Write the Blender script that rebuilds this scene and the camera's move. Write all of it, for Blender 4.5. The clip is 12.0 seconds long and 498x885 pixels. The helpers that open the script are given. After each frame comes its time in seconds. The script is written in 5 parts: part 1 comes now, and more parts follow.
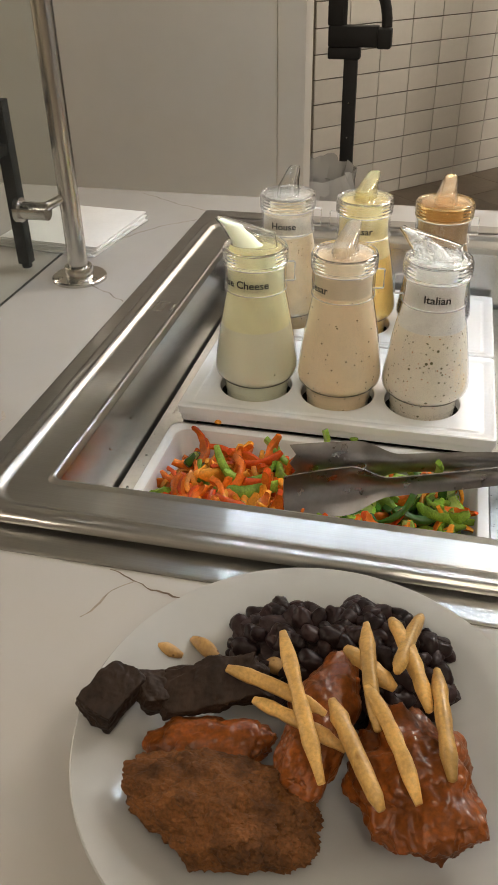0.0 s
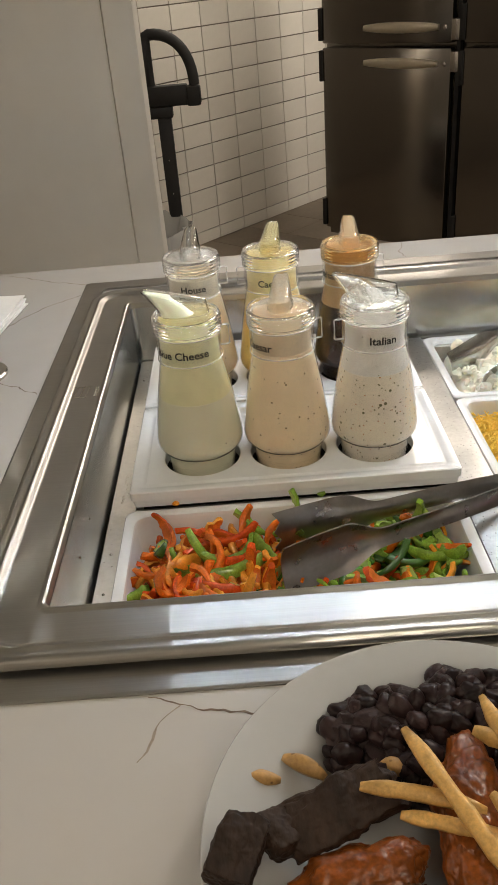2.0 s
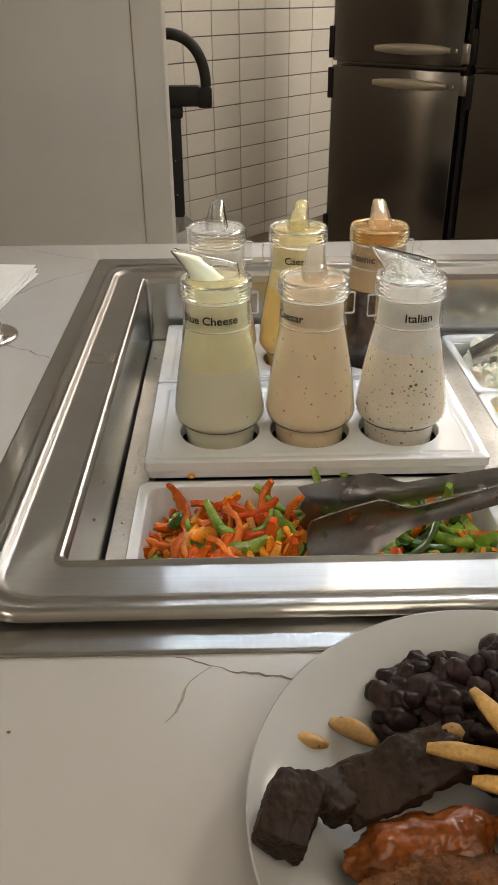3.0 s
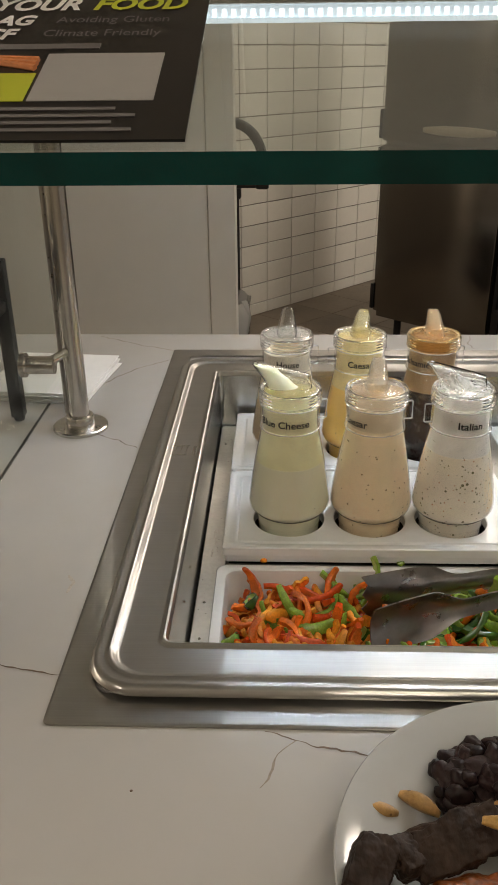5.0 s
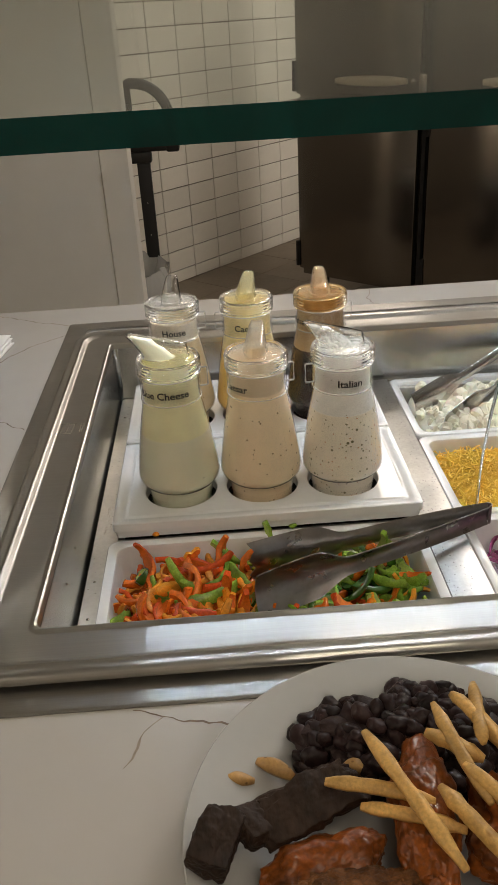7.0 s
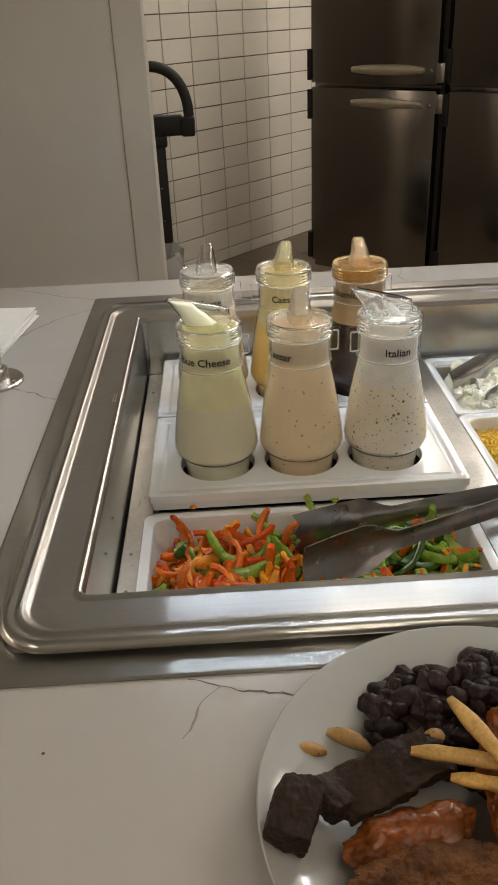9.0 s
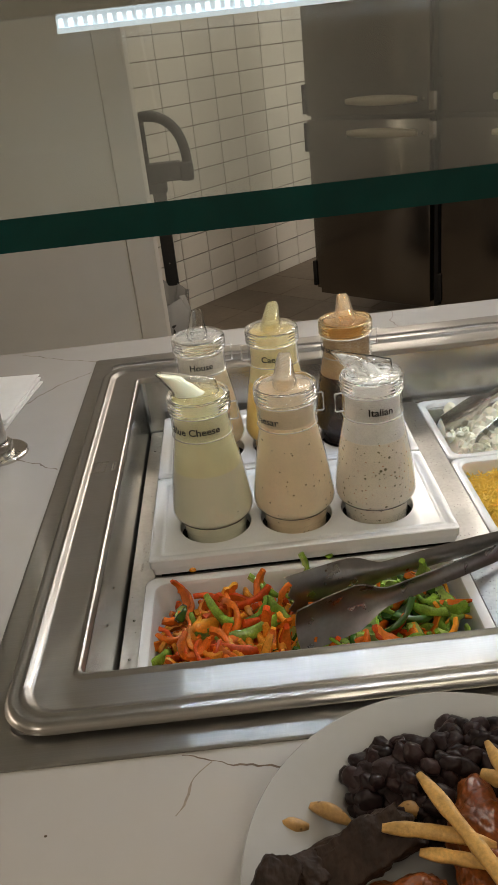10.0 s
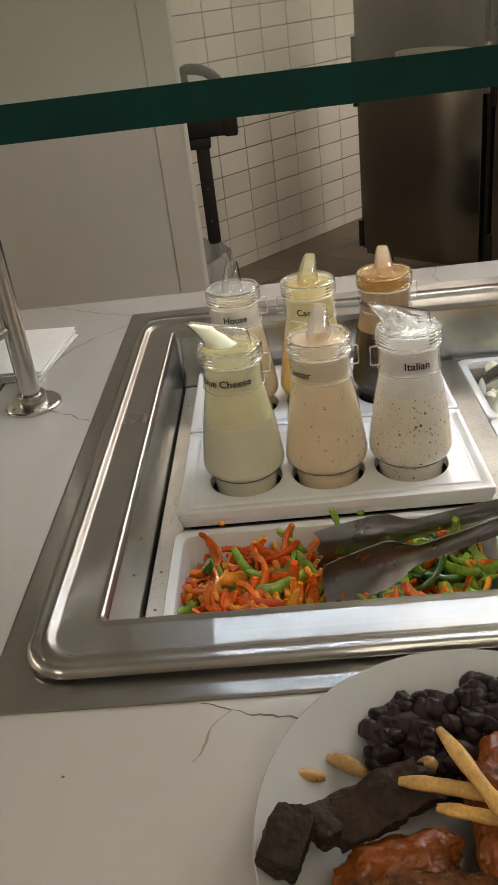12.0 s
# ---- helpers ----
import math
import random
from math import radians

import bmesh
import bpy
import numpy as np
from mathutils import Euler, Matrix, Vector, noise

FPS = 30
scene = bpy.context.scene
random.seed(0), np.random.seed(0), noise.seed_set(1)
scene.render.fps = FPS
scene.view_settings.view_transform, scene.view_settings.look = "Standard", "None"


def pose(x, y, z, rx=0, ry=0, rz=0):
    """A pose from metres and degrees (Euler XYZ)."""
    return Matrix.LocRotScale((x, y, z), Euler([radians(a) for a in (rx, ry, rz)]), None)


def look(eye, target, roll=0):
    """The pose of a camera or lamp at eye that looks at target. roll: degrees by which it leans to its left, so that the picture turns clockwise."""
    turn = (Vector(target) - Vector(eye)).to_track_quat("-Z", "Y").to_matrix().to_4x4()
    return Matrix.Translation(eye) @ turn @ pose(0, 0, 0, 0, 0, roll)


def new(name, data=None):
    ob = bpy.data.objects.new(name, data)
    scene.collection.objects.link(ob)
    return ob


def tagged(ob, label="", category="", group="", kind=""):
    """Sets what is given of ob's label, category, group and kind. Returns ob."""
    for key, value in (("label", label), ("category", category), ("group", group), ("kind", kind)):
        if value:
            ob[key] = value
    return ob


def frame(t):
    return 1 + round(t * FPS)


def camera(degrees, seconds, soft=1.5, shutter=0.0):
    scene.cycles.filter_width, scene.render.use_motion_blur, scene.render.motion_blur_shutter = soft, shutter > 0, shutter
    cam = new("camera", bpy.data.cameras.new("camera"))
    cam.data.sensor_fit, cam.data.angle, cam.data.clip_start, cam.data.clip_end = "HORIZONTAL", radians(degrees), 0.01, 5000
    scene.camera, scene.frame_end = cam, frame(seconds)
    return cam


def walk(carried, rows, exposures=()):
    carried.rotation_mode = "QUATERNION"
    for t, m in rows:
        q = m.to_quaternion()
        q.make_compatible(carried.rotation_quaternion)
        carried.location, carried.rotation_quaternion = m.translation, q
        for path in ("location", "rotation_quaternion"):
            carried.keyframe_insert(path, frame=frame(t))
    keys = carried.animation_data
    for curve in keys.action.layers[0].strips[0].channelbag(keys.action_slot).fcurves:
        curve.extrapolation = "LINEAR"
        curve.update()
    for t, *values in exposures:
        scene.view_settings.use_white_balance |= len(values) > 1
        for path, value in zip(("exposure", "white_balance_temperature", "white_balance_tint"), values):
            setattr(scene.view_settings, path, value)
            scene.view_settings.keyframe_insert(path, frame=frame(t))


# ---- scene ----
cam = camera(34.6, 12.0)
PATH = [
    (0, (0.248, -0.68, 0.386), (-0.157, 0.932, -0.727), -1.1),
    (0.5, (0.103, -0.654, 0.362), (0.15, 1.022, -0.728), 0.1),
    (1, (0.082, -0.673, 0.389), (0.133, 1.005, -0.699), -4.7),
    (1.5, (0.095, -0.66, 0.384), (0.083, 1.035, -0.677), -6.1),
    (2, (0.132, -0.645, 0.386), (0.102, 1.069, -0.638), -5.0),
    (2.5, (0.106, -0.639, 0.35), (0.113, 1.094, -0.648), -2.1),
    (2.7, (0.088, -0.638, 0.334), (0.115, 1.098, -0.66), -0.8),
    (4.3, (0.085, -0.662, 0.379), (0.119, 1.116, -0.535), -0.1),
    (4.5, (0.079, -0.671, 0.397), (0.08, 1.115, -0.505), -0.3),
    (5, (0.056, -0.704, 0.416), (-0.012, 1.095, -0.454), -0.6),
    (5.5, (0.067, -0.709, 0.424), (-0.03, 1.094, -0.437), -0.9),
    (6, (0.078, -0.711, 0.423), (-0.003, 1.085, -0.454), -1.3),
    (6.5, (0.093, -0.705, 0.407), (0.077, 1.068, -0.517), -2.1),
    (7, (0.129, -0.692, 0.414), (0.173, 1.065, -0.54), -3.4),
    (7.2, (0.136, -0.688, 0.414), (0.187, 1.064, -0.549), -3.9),
    (8.8, (0.107, -0.672, 0.39), (0.161, 1.075, -0.581), -2.4),
    (9, (0.086, -0.677, 0.378), (0.13, 1.077, -0.581), -2.6),
    (9.5, (0.105, -0.677, 0.41), (0.141, 1.101, -0.504), -4.4),
    (10, (0.121, -0.686, 0.428), (0.112, 1.096, -0.48), -6.6),
    (10.5, (0.128, -0.677, 0.422), (0.074, 1.096, -0.503), -8.7),
    (11, (0.149, -0.663, 0.4185), (0.065, 1.095, -0.526), -9.5),
    (11.5, (0.152, -0.664, 0.413), (0.041, 1.089, -0.542), -9.5),
    (12, (0.131, -0.679, 0.4095), (0.007, 1.063, -0.564), -7.3),
]
walk(cam, [(t, look(eye, target, roll)) for t, eye, target, roll in PATH], [(0, 0.66), (0.5, 0.52), (2.7, 0.52), (4.5, 0.44), (5.5, 0.26), (7.0, 0.26), (9.0, 0.24), (10.5, 0.18), (12.0, 0.30)])

# ---- light ----
world = bpy.data.worlds.new("room_air")
scene.world = world
world.use_nodes = True
world.node_tree.nodes["Background"].inputs[0].default_value = (1.0, 0.86, 0.68, 1)
world.node_tree.nodes["Background"].inputs[1].default_value = 0.02


def area_lamp(name, eye, target, sx, sy, watts, colour, spread=180):
    data = bpy.data.lights.new(name, "AREA")
    data.shape, data.size, data.size_y, data.energy, data.color, data.spread = "RECTANGLE", sx, sy, watts, colour, radians(spread)
    ob = new(name, data)
    ob.matrix_world = look(eye, target)
    return ob


WARM = (1.0, 0.895, 0.785)
CEIL_Z, FLOOR_Z = 1.9, -0.9
LED_Y, LED_Z, LED_X0, LED_X1 = 0.2, 0.459, -0.022, 1.15
# unseen lamps added to light the room: x, y, watts, length and breadth
# the last washes the west wall, added to brighten the fridge doors' reflection
ADDED_LAMPS = [(0.5, -1.2, 0.15, 0.56, 0.56), (1.9, -1.0, 1.5, 0.56, 0.56), (-1.6, -1.9, 5.2, 0.56, 0.56), (0.4, -2.8, 7.0, 0.56, 0.56), (0.9, 3.2, 13, 0.7, 0.56),
                 (2.3, 2.7, 36, 0.56, 0.56), (1.7, 1.4, 13, 0.56, 0.56), (-4.5, 0.5, 42, 0.5, 2.2)]
for px, py, watts, sx, sy in ADDED_LAMPS:
    area_lamp("added_ceiling_lamp", (px, py, CEIL_Z - 0.05), (px, py, 0), sx, sy, watts, WARM)


# ---- materials ----
def material(name, colour, rough=0.5, metal=0.0, spots=(), bump=0.0, bump_scale=200.0, stretch=(1, 1, 1), vary=0.0, vary_scale=8.0, coat=0.0, ior=1.45,
             sss=0.0, random_tint=0.0, rough_vary=0.0, aniso=0.0, spot_share=0.45):
    """Principled material: colour clouds at two scales, spots (scale, size, colour), fine relief."""
    m = bpy.data.materials.new(name)
    m.use_nodes = True
    nt = m.node_tree
    b = nt.nodes["Principled BSDF"]
    b.inputs["Roughness"].default_value, b.inputs["Metallic"].default_value, b.inputs["IOR"].default_value = rough, metal, ior
    b.inputs["Coat Weight"].default_value = coat
    b.inputs["Coat Roughness"].default_value = 0.08
    if sss:
        b.inputs["Subsurface Weight"].default_value, b.inputs["Subsurface Scale"].default_value = sss, 0.006
        b.inputs["Subsurface Radius"].default_value = (1.0, 0.6, 0.35)
    tc = nt.nodes.new("ShaderNodeTexCoord")
    mp = nt.nodes.new("ShaderNodeMapping")
    mp.inputs["Scale"].default_value = stretch
    nt.links.new(tc.outputs["Object"], mp.inputs["Vector"])

    def noise_node(scale, detail=4.0, src=mp):
        n = nt.nodes.new("ShaderNodeTexNoise")
        n.inputs["Scale"].default_value, n.inputs["Detail"].default_value = scale, detail
        nt.links.new(src.outputs["Vector"] if src is mp else src.outputs["Object"], n.inputs["Vector"])
        return n

    rgb = nt.nodes.new("ShaderNodeRGB")
    rgb.outputs[0].default_value = (*colour, 1)
    out = rgb.outputs[0]
    if vary:
        for scale, amount in ((vary_scale, vary), (vary_scale * 9, vary * 0.6)):
            n = noise_node(scale)
            ramp = nt.nodes.new("ShaderNodeMapRange")
            ramp.inputs["From Min"].default_value, ramp.inputs["From Max"].default_value = 0.3, 0.7
            ramp.inputs["To Min"].default_value, ramp.inputs["To Max"].default_value = 1 - amount, 1 + amount
            nt.links.new(n.outputs["Fac"], ramp.inputs["Value"])
            mul = nt.nodes.new("ShaderNodeVectorMath")
            mul.operation = "SCALE"
            nt.links.new(out, mul.inputs[0])
            nt.links.new(ramp.outputs["Result"], mul.inputs["Scale"])
            out = mul.outputs[0]
    if random_tint:
        info = nt.nodes.new("ShaderNodeObjectInfo")
        ramp = nt.nodes.new("ShaderNodeMapRange")
        ramp.inputs["To Min"].default_value, ramp.inputs["To Max"].default_value = 1 - random_tint, 1 + random_tint
        nt.links.new(info.outputs["Random"], ramp.inputs["Value"])
        mul = nt.nodes.new("ShaderNodeVectorMath")
        mul.operation = "SCALE"
        nt.links.new(out, mul.inputs[0])
        nt.links.new(ramp.outputs["Result"], mul.inputs["Scale"])
        out = mul.outputs[0]
    for scale, size, spot in spots:
        v = nt.nodes.new("ShaderNodeTexVoronoi")
        v.inputs["Scale"].default_value = scale
        nt.links.new(tc.outputs["Object"], v.inputs["Vector"])
        lo = nt.nodes.new("ShaderNodeMapRange")
        lo.inputs["From Min"].default_value, lo.inputs["From Max"].default_value = size * 0.75, size
        lo.inputs["To Min"].default_value, lo.inputs["To Max"].default_value = 1.0, 0.0
        nt.links.new(v.outputs["Distance"], lo.inputs["Value"])
        pick = nt.nodes.new("ShaderNodeMath")
        pick.operation = "GREATER_THAN"
        pick.inputs[1].default_value = 1 - spot_share
        sep = nt.nodes.new("ShaderNodeSeparateColor")
        nt.links.new(v.outputs["Color"], sep.inputs[0])
        nt.links.new(sep.outputs[0], pick.inputs[0])
        both = nt.nodes.new("ShaderNodeMath")
        both.operation = "MULTIPLY"
        nt.links.new(lo.outputs["Result"], both.inputs[0])
        nt.links.new(pick.outputs[0], both.inputs[1])
        mix = nt.nodes.new("ShaderNodeMix")
        mix.data_type = "RGBA"
        nt.links.new(both.outputs[0], mix.inputs["Factor"])
        nt.links.new(out, mix.inputs["A"])
        mix.inputs["B"].default_value = (*spot, 1)
        out = mix.outputs["Result"]
    nt.links.new(out, b.inputs["Base Color"])
    if rough_vary:
        n = noise_node(vary_scale * 3, src=tc)
        ramp = nt.nodes.new("ShaderNodeMapRange")
        ramp.inputs["From Min"].default_value, ramp.inputs["From Max"].default_value = 0.35, 0.65
        ramp.inputs["To Min"].default_value, ramp.inputs["To Max"].default_value = max(0.02, rough - rough_vary), rough + rough_vary
        nt.links.new(n.outputs["Fac"], ramp.inputs["Value"])
        nt.links.new(ramp.outputs["Result"], b.inputs["Roughness"])
    if aniso:
        b.inputs["Anisotropic"].default_value = aniso
        tan = nt.nodes.new("ShaderNodeTangent")
        tan.direction_type, tan.uv_map = "UV_MAP", "grain"
        nt.links.new(tan.outputs[0], b.inputs["Tangent"])
    if bump:
        n = noise_node(bump_scale, 3.0)
        bp = nt.nodes.new("ShaderNodeBump")
        bp.inputs["Strength"].default_value, bp.inputs["Distance"].default_value = bump, 0.002
        nt.links.new(n.outputs["Fac"], bp.inputs["Height"])
        nt.links.new(bp.outputs[0], b.inputs["Normal"])
    return m


def clear_material(name, tint=(1, 1, 1), rough=0.03, haze=0.0, gloss=1.0, smear=0.0, smear_scale=5.0):
    """Thin clear plastic: what lies behind shows, with a Fresnel gloss and a little haze."""
    m = bpy.data.materials.new(name)
    m.use_nodes = True
    nt = m.node_tree
    nt.nodes.remove(nt.nodes["Principled BSDF"])
    out = nt.nodes["Material Output"]
    tr, gl, df = (nt.nodes.new("ShaderNodeBsdf" + k) for k in ("Transparent", "Glossy", "Diffuse"))
    tr.inputs[0].default_value = (*tint, 1)
    gl.inputs["Roughness"].default_value = rough
    df.inputs[0].default_value = (*tint, 1)
    fr = nt.nodes.new("ShaderNodeLayerWeight")
    fr.inputs[0].default_value = 0.5
    pw = nt.nodes.new("ShaderNodeMath")
    pw.operation = "POWER"
    pw.inputs[1].default_value = 4.0
    nt.links.new(fr.outputs["Facing"], pw.inputs[0])
    mul = nt.nodes.new("ShaderNodeMath")
    mul.operation = "MULTIPLY_ADD"
    mul.inputs[1].default_value, mul.inputs[2].default_value = 0.8 * gloss, 0.04 * gloss
    nt.links.new(pw.outputs[0], mul.inputs[0])
    a, c = nt.nodes.new("ShaderNodeMixShader"), nt.nodes.new("ShaderNodeMixShader")
    a.inputs[0].default_value = haze
    if smear:
        tc, n, rg = nt.nodes.new("ShaderNodeTexCoord"), nt.nodes.new("ShaderNodeTexNoise"), nt.nodes.new("ShaderNodeMapRange")
        n.inputs["Scale"].default_value, n.inputs["Detail"].default_value, n.inputs["Distortion"].default_value = smear_scale, 5.0, 2.0
        rg.inputs["From Min"].default_value, rg.inputs["From Max"].default_value = 0.35, 0.75
        rg.inputs["To Min"].default_value, rg.inputs["To Max"].default_value = haze, haze + smear
        nt.links.new(tc.outputs["Object"], n.inputs["Vector"])
        nt.links.new(n.outputs["Fac"], rg.inputs["Value"])
        nt.links.new(rg.outputs["Result"], a.inputs[0])
    nt.links.new(tr.outputs[0], a.inputs[1])
    nt.links.new(df.outputs[0], a.inputs[2])
    nt.links.new(mul.outputs[0], c.inputs[0])
    nt.links.new(a.outputs[0], c.inputs[1])
    nt.links.new(gl.outputs[0], c.inputs[2])
    nt.links.new(c.outputs[0], out.inputs[0])
    return m


def glass_material(name, tint=(1, 1, 1), rough=0.02, ior=1.42):
    """Thick clear plastic that bends what lies behind it."""
    m = bpy.data.materials.new(name)
    m.use_nodes = True
    b = m.node_tree.nodes["Principled BSDF"]
    b.inputs["Base Color"].default_value = (*tint, 1)
    b.inputs["Roughness"].default_value, b.inputs["IOR"].default_value, b.inputs["Transmission Weight"].default_value = rough, ior, 1.0
    return m


def brushed_material(name, colour, fine=0.108, across=-0.87, sheen=0.48):
    """Steel brushed along x: reflections stay sharp along the brushing and smear out across it."""
    m = bpy.data.materials.new(name)
    m.use_nodes = True
    nt = m.node_tree
    nt.nodes.remove(nt.nodes["Principled BSDF"])
    tc = nt.nodes.new("ShaderNodeTexCoord")
    colours = []
    for stretch, scale, amount in (((0.004, 1, 1), 900, 0.045), ((1, 1, 1), 9, 0.06)):
        mp = nt.nodes.new("ShaderNodeMapping")
        mp.inputs["Scale"].default_value = stretch
        nt.links.new(tc.outputs["Object"], mp.inputs["Vector"])
        n = nt.nodes.new("ShaderNodeTexNoise")
        n.inputs["Scale"].default_value, n.inputs["Detail"].default_value = scale, 4
        nt.links.new(mp.outputs[0], n.inputs["Vector"])
        ramp = nt.nodes.new("ShaderNodeMapRange")
        ramp.inputs["From Min"].default_value, ramp.inputs["From Max"].default_value = 0.3, 0.7
        ramp.inputs["To Min"].default_value, ramp.inputs["To Max"].default_value = 1 - amount, 1 + amount
        nt.links.new(n.outputs["Fac"], ramp.inputs["Value"])
        colours.append(ramp.outputs["Result"])
    a, b = nt.nodes.new("ShaderNodeVectorMath"), nt.nodes.new("ShaderNodeVectorMath")
    a.operation = b.operation = "SCALE"
    a.inputs[0].default_value = colour
    nt.links.new(colours[0], a.inputs["Scale"])
    nt.links.new(a.outputs[0], b.inputs[0])
    nt.links.new(colours[1], b.inputs["Scale"])
    tan = nt.nodes.new("ShaderNodeTangent")
    tan.direction_type, tan.uv_map = "UV_MAP", "grain"
    g = nt.nodes.new("ShaderNodeBsdfAnisotropic")
    g.inputs["Roughness"].default_value, g.inputs["Anisotropy"].default_value = fine, across
    nt.links.new(tan.outputs[0], g.inputs["Tangent"])
    w = nt.nodes.new("ShaderNodeBsdfAnisotropic")
    w.inputs["Roughness"].default_value = 0.42
    mix = nt.nodes.new("ShaderNodeMixShader")
    mix.inputs[0].default_value = sheen
    for k, sh in enumerate((g, w)):
        nt.links.new(b.outputs[0], sh.inputs["Color"])
        nt.links.new(sh.outputs[0], mix.inputs[1 + k])
    nt.links.new(mix.outputs[0], nt.nodes["Material Output"].inputs[0])
    return m


def glow_material(name, colour, strength):
    m = bpy.data.materials.new(name)
    m.use_nodes = True
    b = m.node_tree.nodes["Principled BSDF"]
    b.inputs["Base Color"].default_value = (*colour, 1)
    b.inputs["Emission Color"].default_value, b.inputs["Emission Strength"].default_value = (*colour, 1), strength
    return m


QUARTZ = material("quartz", (0.465, 0.445, 0.418), 0.24, vary=0.02, vary_scale=3, rough_vary=0.01)
VEIN = material("quartz_vein", (0.13, 0.09, 0.06), 0.3, vary=0.4, vary_scale=60)
VEIN_SOFT = material("quartz_vein_soft", (0.25, 0.205, 0.16), 0.3, vary=0.3, vary_scale=60)
VEIN_PALE = material("quartz_vein_pale", (0.42, 0.37, 0.31), 0.3, vary=0.2, vary_scale=60)
STEEL = brushed_material("brushed_steel", (0.47, 0.455, 0.43))
STEEL_PLAIN = material("stainless_steel", (0.50, 0.49, 0.47), 0.25, 1.0, vary=0.05, vary_scale=14)
STEEL_WET = material("wet_steel", (0.50, 0.48, 0.44), 0.42, 1.0, spots=((260, 0.25, (0.26, 0.245, 0.22)),), spot_share=0.12, vary=0.09, vary_scale=25)
STEEL_SPECKED = material("specked_steel", (0.46, 0.45, 0.43), 0.42, 1.0, spots=((420, 0.32, (0.20, 0.195, 0.19)), (170, 0.16, (0.22, 0.21, 0.20))), spot_share=0.14, vary=0.12, vary_scale=25)
STEEL_DARK = material("worn_tong_steel", (0.29, 0.27, 0.255), 0.33, 1.0, vary=0.10, vary_scale=22, bump=0.004, bump_scale=60, rough_vary=0.06)
CHROME = material("polished_steel", (0.58, 0.56, 0.53), 0.24, 1.0, vary=0.05, vary_scale=20)
FRIDGE_STEEL = material("fridge_steel", (0.27, 0.255, 0.235), 0.20, 1.0, vary=0.03, vary_scale=3, bump=0.03, bump_scale=500, stretch=(1, 1, 0.03))
MELAMINE = material("white_melamine", (0.80, 0.80, 0.80), 0.22, vary=0.02, vary_scale=20, coat=0.3)
PLATE_WHITE = material("glazed_white_china", (0.47, 0.47, 0.46), 0.12, vary=0.015, vary_scale=15, coat=0.5)
PANEL_PAINT = material("grey_white_panel_paint", (0.58, 0.545, 0.485), 0.42, vary=0.03, vary_scale=2, bump=0.02, bump_scale=120)
WALL_PAINT = material("beige_wall_paint", (0.55, 0.49, 0.40), 0.6, vary=0.05, vary_scale=2)
CEILING_PAINT = material("ceiling_paint", (0.78, 0.75, 0.70), 0.8, vary=0.04, vary_scale=2)
TILE = material("glazed_white_tile", (0.80, 0.765, 0.69), 0.14, vary=0.02, vary_scale=6, random_tint=0.05, coat=0.4)
GROUT = material("dark_grout", (0.24, 0.205, 0.165), 0.85, vary=0.15, vary_scale=30)
FLOOR_TILE = material("quarry_floor", (0.17, 0.135, 0.10), 0.45, vary=0.12, vary_scale=4, random_tint=0.12, bump=0.05, bump_scale=60)
BLACK_METAL = material("black_powder_coat", (0.012, 0.011, 0.010), 0.55, vary=0.2, vary_scale=30, bump=0.05, bump_scale=400)
BLACK_RUBBER = material("black_rubber", (0.02, 0.019, 0.018), 0.6, vary=0.2, vary_scale=30)
# near black put in for the shade in the well and bottle sockets
PAINTED_SHADE = material("painted_gap_shade", (0.01, 0.01, 0.01), 0.8, vary=0.1)
CLEAR = clear_material("clear_plastic", (0.99, 0.99, 0.99), 0.05, 0.012)
CLEAR_CAP = glass_material("clear_cap_plastic", (0.98, 0.98, 0.975), 0.10, 1.34)
GLASS = clear_material("guard_glass", (0.955, 0.985, 0.965), 0.02, 0.016, smear=0.075)
SIDE_GLASS = clear_material("side_glass", (0.965, 0.985, 0.97), 0.02, 0.004, 0.22)
# teal clouding painted in for the uneven light inside the glass edge
GLASS_EDGE = clear_material("guard_glass_edge", (0.005, 0.078, 0.075), 0.12, 0.50, 1.0, 0.5, 9.0)
LED_GLOW = glow_material("led_chip", (0.74, 0.87, 1.0), 80)
LED_COVER = glow_material("led_diffuser", (0.80, 0.90, 1.0), 0.75)
LED_DOT = glow_material("led_dot", (0.86, 0.93, 1.0), 2.6)
CLEAR_LOOP = clear_material("pale_clear_plastic", (0.97, 0.97, 0.96), 0.08, 0.34, 2.2)
CLOUDY = clear_material("cloudy_coated_plastic", (0.90, 0.84, 0.73), 0.10, 0.16, 1.6)
CLOUDY_YELLOW = clear_material("cloudy_yellow_plastic", (0.91, 0.85, 0.60), 0.10, 0.17, 1.6)
CLOUDY_WHITE = clear_material("cloudy_white_plastic", (0.86, 0.86, 0.84), 0.10, 0.14, 1.6)
CLEAR_SPOUT = glass_material("clear_spout_plastic", (0.98, 0.98, 0.97), 0.05)
ADDED_LAMP_GLOW = glow_material("added_lamp_diffuser", (1.0, 0.87, 0.68), 5)
INK = material("printed_ink", (0.012, 0.012, 0.012), 0.5, vary=0.1)
NAPKIN = material("napkin_paper", (0.82, 0.81, 0.79), 0.85, vary=0.03, vary_scale=20, bump=0.2, bump_scale=500)
SIGN_BLACK = material("sign_black", (0.018, 0.016, 0.015), 0.35, vary=0.1)
SIGN_WHITE = material("sign_white", (0.75, 0.74, 0.72), 0.5, vary=0.03)
SIGN_PALE = material("sign_pale_grey", (0.36, 0.35, 0.34), 0.5, vary=0.05)
SIGN_GREY = material("sign_grey", (0.16, 0.15, 0.15), 0.5, vary=0.05)
SIGN_LIME = material("sign_lime", (0.48, 0.52, 0.04), 0.5, vary=0.05)
